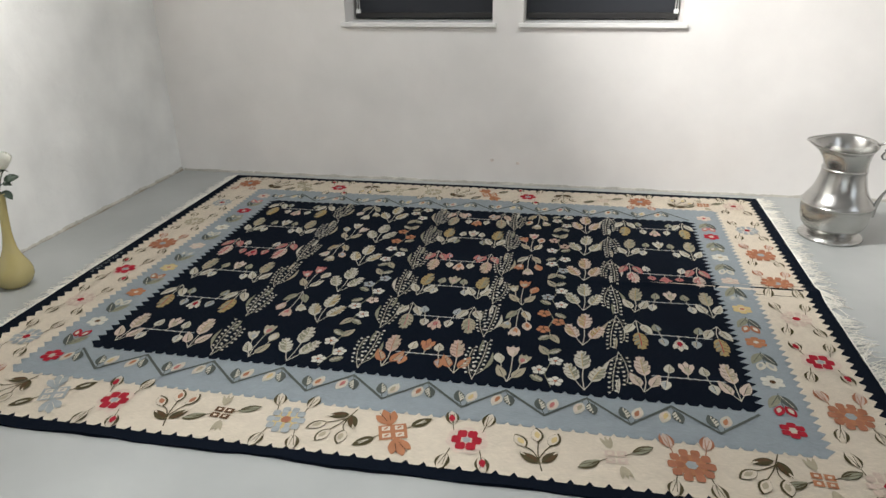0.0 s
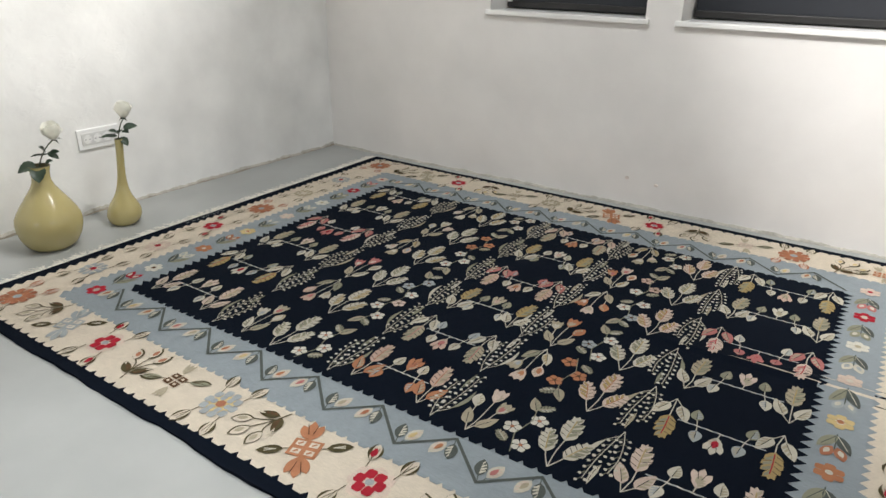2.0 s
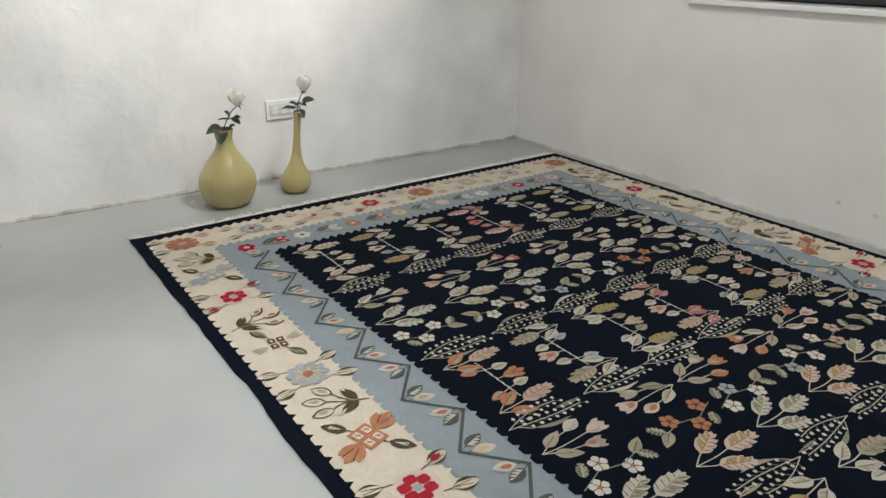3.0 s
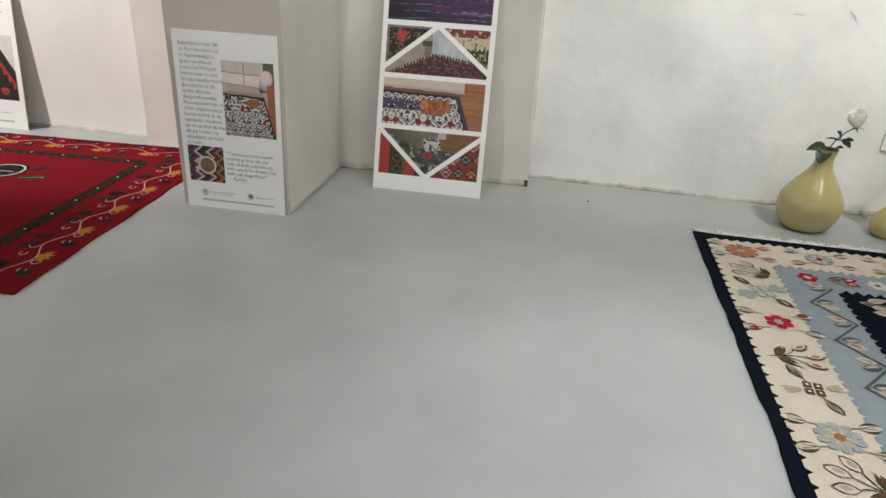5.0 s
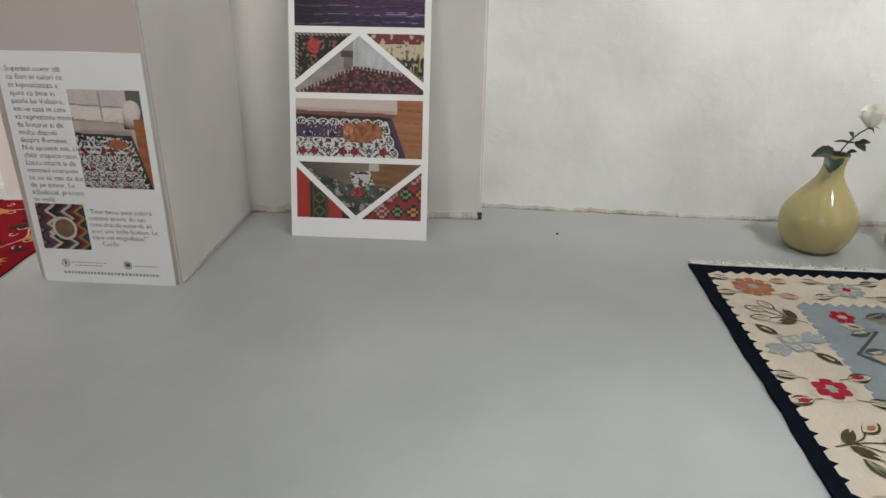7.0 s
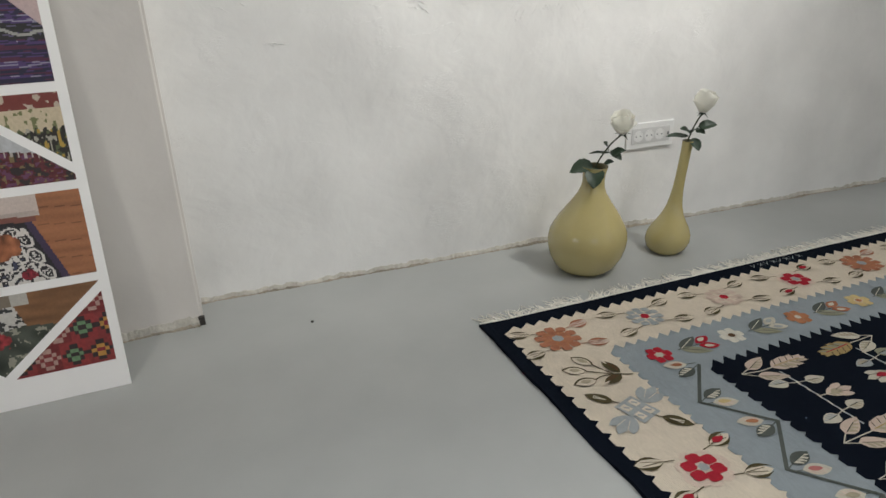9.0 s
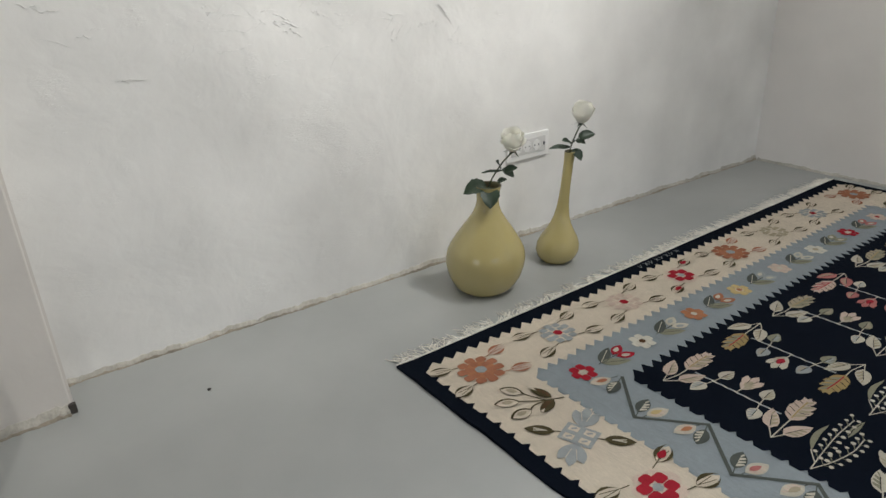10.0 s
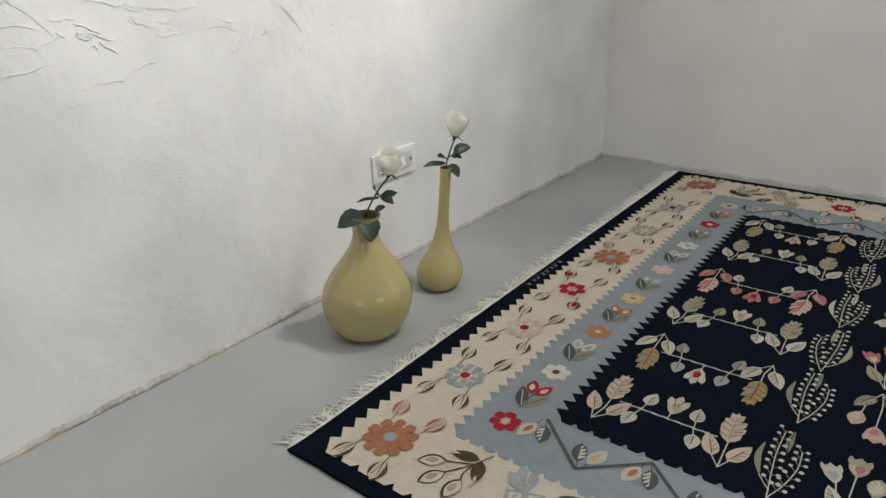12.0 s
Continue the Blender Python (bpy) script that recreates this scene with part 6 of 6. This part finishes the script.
def wedge_low(u, v):
    if v < 1 - u / 0.475:
        return kilim_red(u, v)
    if v < (u - 0.485) / 0.515 * 0.96:
        return kilim_diamonds(u, v)
    if abs(u - 0.525 + 0.16 * (v - 0.72)) < 0.085 and abs(v - 0.72 - 0.30 * (u - 0.52)) < 0.13:
        return (0.03, 0.03, 0.03) if grain(u * 34, v * 20, 4) > 0.12 else (0.52, 0.50, 0.47)
    if v > 0.62 + 0.9 * max(0, 0.40 - u) - 0.25 * max(0, u - 0.60):
        if u > 0.58:
            return (0.44, 0.42, 0.38) if v > 0.86 and u < 0.66 else tone((0.20, 0.095, 0.04), 1.0 + 0.4 * grain(u * 6, v * 14))
        return tone((0.19, 0.155, 0.115), 0.35 + 1.2 * u + 0.2 * grain(u * 6, v * 6))
    n = grain(u * 20, v * 10, 6)
    if ball(u, v, 0.49, 0.47, 0.055, 0.085) < 1 + grain(u * 40, v * 20):
        return tone((0.28, 0.03, 0.035), 1 + grain(u * 40, v * 20, 3))
    if n + 0.5 * grain(u * 60, v * 30, 1) > 0.30:
        return (0.30, 0.29, 0.23)
    return tone((0.045, 0.052, 0.040), 1.2 + 1.1 * grain(u * 12, v * 7, 2))


def cat_rug_picture(u, v):
    edge = 0.755 + 0.12 * (0.72 - v) / 0.72
    if v > 0.80 - 0.05 * u and u < 0.80:
        return tone((0.56, 0.47, 0.42), 1.0 + 0.12 * grain(u * 5, v * 6) - (0.22 if v < 0.85 - 0.05 * u else 0))
    if v > 0.725 - 0.03 * u and u < 0.78:
        return (0.20, 0.075, 0.055)
    if u > edge:
        return tone((0.33, 0.135, 0.06), 1.0 + 0.28 * grain(u * 3, v * 15) - (0.35 if (v * 5.0 + u) % 1.0 < 0.05 else 0))
    if u > edge - 0.035:
        return (0.055, 0.035, 0.075)
    body = min(ball(u, v, 0.565, 0.45, 0.125, 0.17), ball(u, v, 0.425, 0.50, 0.052, 0.10), ball(u, v, 0.50, 0.34, 0.13, 0.08))
    if body < 1 + 0.25 * grain(u * 26, v * 16, 3):
        pale = 1.7 if ball(u, v, 0.41, 0.46, 0.045, 0.09) < 1 else 1.0
        return tone((0.30, 0.105, 0.045), pale * (1.0 + 0.9 * grain(u * 30, v * 11, 9)))
    rim = min(0.70 - 0.03 * u - v, (edge - 0.035 - u) * 1.8)
    if rim < 0.14:
        k = (u * 11.5) if 0.70 - 0.03 * u - v < 0.14 else (v * 5.0)
        arc = ball(k % 1.0, rim, 0.5, 0.085, 0.46, 0.060)
        return RUG_WHITE if 0.55 < arc < 1.15 or (arc < 0.30 and grain(u * 70, v * 40) > 0) else RUG_BLACK
    if 0.34 < v < 0.58 and u < 0.38:
        n = grain(abs((u * 5.2) % 1 - 0.5) * 6, v * 13, 2)
        return (0.05, 0.06, 0.13) if n > 0.06 else tone((0.17, 0.025, 0.045), 1) if n < -0.18 else (0.025, 0.02, 0.03) if n < 0.0 else RUG_WHITE
    return leafy_black(u * 3.1 + 0.2, v * 2.2 + 0.15, 11.0)


def wedge_high(u, v):
    if v > 0.12 + u / 0.485 * 0.86:
        if u < 0.025 or v > 0.955:
            return (0.36, 0.30, 0.24) if (u * 30 + v * 14) % 1.0 > 0.5 else RUG_BLACK
        if ball(u, v, 0.145, 0.78, 0.050, 0.13) < 1 + 0.6 * grain(u * 40, v * 20):
            return tone((0.38, 0.045, 0.040), 1 + 0.8 * grain(u * 45, v * 20, 2))
        n = grain(u * 34, v * 17, 7)
        return (0.30, 0.10, 0.075) if n > 0.34 else (0.075, 0.10, 0.055) if n > 0.16 else (0.020, 0.016, 0.014)
    if v > 0.98 - (u - 0.515) / 0.485 * 0.86:
        if v > 0.83:
            return (0.46, 0.38, 0.30) if grain(u * 30, v * 10, 3) > 0.25 else tone((0.17, 0.035, 0.028), 1.0)
        if v > 0.60 + 0.02 * math.sin(u * 160):
            return (0.16, 0.17, 0.07) if grain(u * 34, v * 12, 5) > 0.27 else tone((0.55, 0.46, 0.32), 1.0)
        n = grain(u * 46, v * 11, 8)
        return (0.42, 0.27, 0.05) if n > 0.28 and u > 0.86 else (0.36, 0.34, 0.28) if n < -0.30 else (0.085, 0.10, 0.045) if n > 0.14 else (0.022, 0.018, 0.014)
    rug_top = 0.46 - 1.0 * max(0, 0.46 - u) - 0.32 * max(0, u - 0.50)
    if v < rug_top:
        n, k = grain(u * 22, v * 14, 1) + 0.3 * grain(u * 60, v * 40), grain(u * 40, v * 26, 6)
        if rug_top - v < 0.055 and (u * 34) % 1.0 < 0.35:
            return (0.42, 0.38, 0.34)
        return (0.19, 0.14, 0.06) if k > 0.36 else (0.13, 0.045, 0.10) if n > 0.26 else (0.030, 0.022, 0.022) if n < -0.14 else tone((0.105, 0.020, 0.024), 1 + 0.7 * k)
    if u > 0.455 and v > 0.40 - 0.3 * (u - 0.5):
        return tone((0.46, 0.47, 0.48), 1.0 + 0.25 * grain(u * 28, v * 2.5))
    if u > 0.36 and v > 0.56 and abs(v - 0.66) < 0.05:
        return (0.07, 0.055, 0.045)
    return tone((0.30, 0.265, 0.235), 1.0 + 0.25 * grain(u * 7, v * 7) - (0.45 if u > 0.38 and v < 0.62 else 0))


def purple_weave(u, v):
    if v > 1.0 - (u - 0.82) * 2.2 and u > 0.82:
        return (0.50, 0.38, 0.37)
    w = v + 0.012 * math.sin(u * 14)
    dark = 0.25 + 0.75 * min(1.0, max(0.0, (u - 0.10) / 0.40)) if v < 0.8 else 0.8
    wave = 0.55 + 0.035 * math.sin(u * 26) * (1 if (u * 4.2) % 1 > 0.3 else 0.3)
    if abs(w - wave) < 0.018 and u > 0.15:
        return tone((0.33, 0.33, 0.30), dark)
    if abs(w - 0.55) < 0.085:
        return tone((0.020, 0.020, 0.020), 1) if grain(u * 24, w * 40, 3) < 0.25 else tone((0.10, 0.085, 0.15), dark)
    n = grain(0.6 * u, w * 34, 2) + 0.35 * grain(u * 3, w * 90, 5)
    c = (0.25, 0.23, 0.31) if n > 0.30 else (0.065, 0.035, 0.13) if n > 0.08 else (0.020, 0.018, 0.045) if n > -0.22 else (0.075, 0.018, 0.045)
    return tone(c, dark)


for z0, picture, what in ((Z4, wedge_low, "printed photo cut in three wedges of rugs"), (Z3, cat_rug_picture, "printed photo of a white and black patterned rug"),
                          (Z2, wedge_high, "printed photo cut in three wedges of dark rugs"), (Z1, purple_weave, "printed photo of a purple striped weave")):
    dot_print(p3, X0, z0, PW, PH, 150, 66, picture, what)
white_strip(p3, (X0 - 0.004, Z4 + PH * 0.99), (X0 + 0.480 * PW, Z4 - 0.004), 0.021, 4)
white_strip(p3, (X0 + 0.476 * PW, Z4 - 0.004), (X0 + PW + 0.004, Z4 + PH * 0.95), 0.021, 6)
white_strip(p3, (X0 - 0.004, Z2 + PH * 0.12), (X0 + 0.492 * PW, Z2 + PH + 0.003), 0.021, 4)
white_strip(p3, (X0 + 0.508 * PW, Z2 + PH + 0.003), (X0 + PW + 0.004, Z2 + PH * 0.12), 0.021, 6)

# poster leaning in the second bay
p1 = board("bay_poster", (-2.052, -2.190, 0.0), 0.50, 0.92, 5.6, "white foam board poster with rug details leaning in the bay")
P = photo(0.30, 0.155, 0.172, 0.335)
P.rect(0, 1, 0, 1, "white", 0)
P.area([(0, 0), (1, 0), (1, 0.45), (0.35, 0.95), (0, 1)], "black", 1)
P.area([(0.05, 0.86), (0.98, 0.20), (0.98, 0.26), (0.10, 0.90)], "redp", 2)
for k in range(6):
    u = 0.10 + 0.15 * k
    P.area([(u, 0.82 - 0.107 * k), (u + 0.13, 0.73 - 0.107 * k), (u + 0.02, 0.70 - 0.107 * k)], "redp", 2)
P.blot(0.55, 0.13, 0.20, "redp", 3, pq, 9)
P.blot(0.55, 0.13, 0.07, "maroon", 4, pq, 7)
P.put(p1, "printed photo of a black rug corner with red edging")
for z0 in (0.155, 0.330):
    P = photo(0.02, z0, 0.262, 0.160)
    P.rect(0, 1, 0, 1, "black", 0)
    scatter(P, pq, 22, 0.1, 0.95, 0.1, 0.9, 0.04, 0.10, ("redp", "redp", "green", "orangep", "yellow"), 1)
    P.put(p1, "printed photo of red flowers on black")
bars(p1, 0.04, 0.70, [(0, 0.40), (0, 0.38), (0, 0.41), (0, 0.36), (0, 0.40), (0, 0.37), (0, 0.25)], 0.024, 0.009)
bars(p1, 0.10, 0.085, [(0, 0.12)], 0.01, 0.004)
bars(p1, 0.30, 0.083, [(0, 0.12)], 0.01, 0.004)
bars(p1, 0.12, 0.035, [(0, 0.30)], 0.01, 0.009, "address_bar", "wide-set line of printed address marks")

# a crumb on the floor
m = bmesh.new()
bmesh.ops.create_icosphere(m, subdivisions=2, radius=0.005)
for v in m.verts:
    v.co = v.co + 0.0018 * noise.noise_vector(v.co * 300)
    v.co.z = v.co.z * 0.6 + 0.003
crumb = new("crumb", mesh_of("crumb", m, GAP))
crumb.location = (-1.863, 1.323, 0)
tagged(crumb, "small dark crumb lying on the grey floor", "crumb")
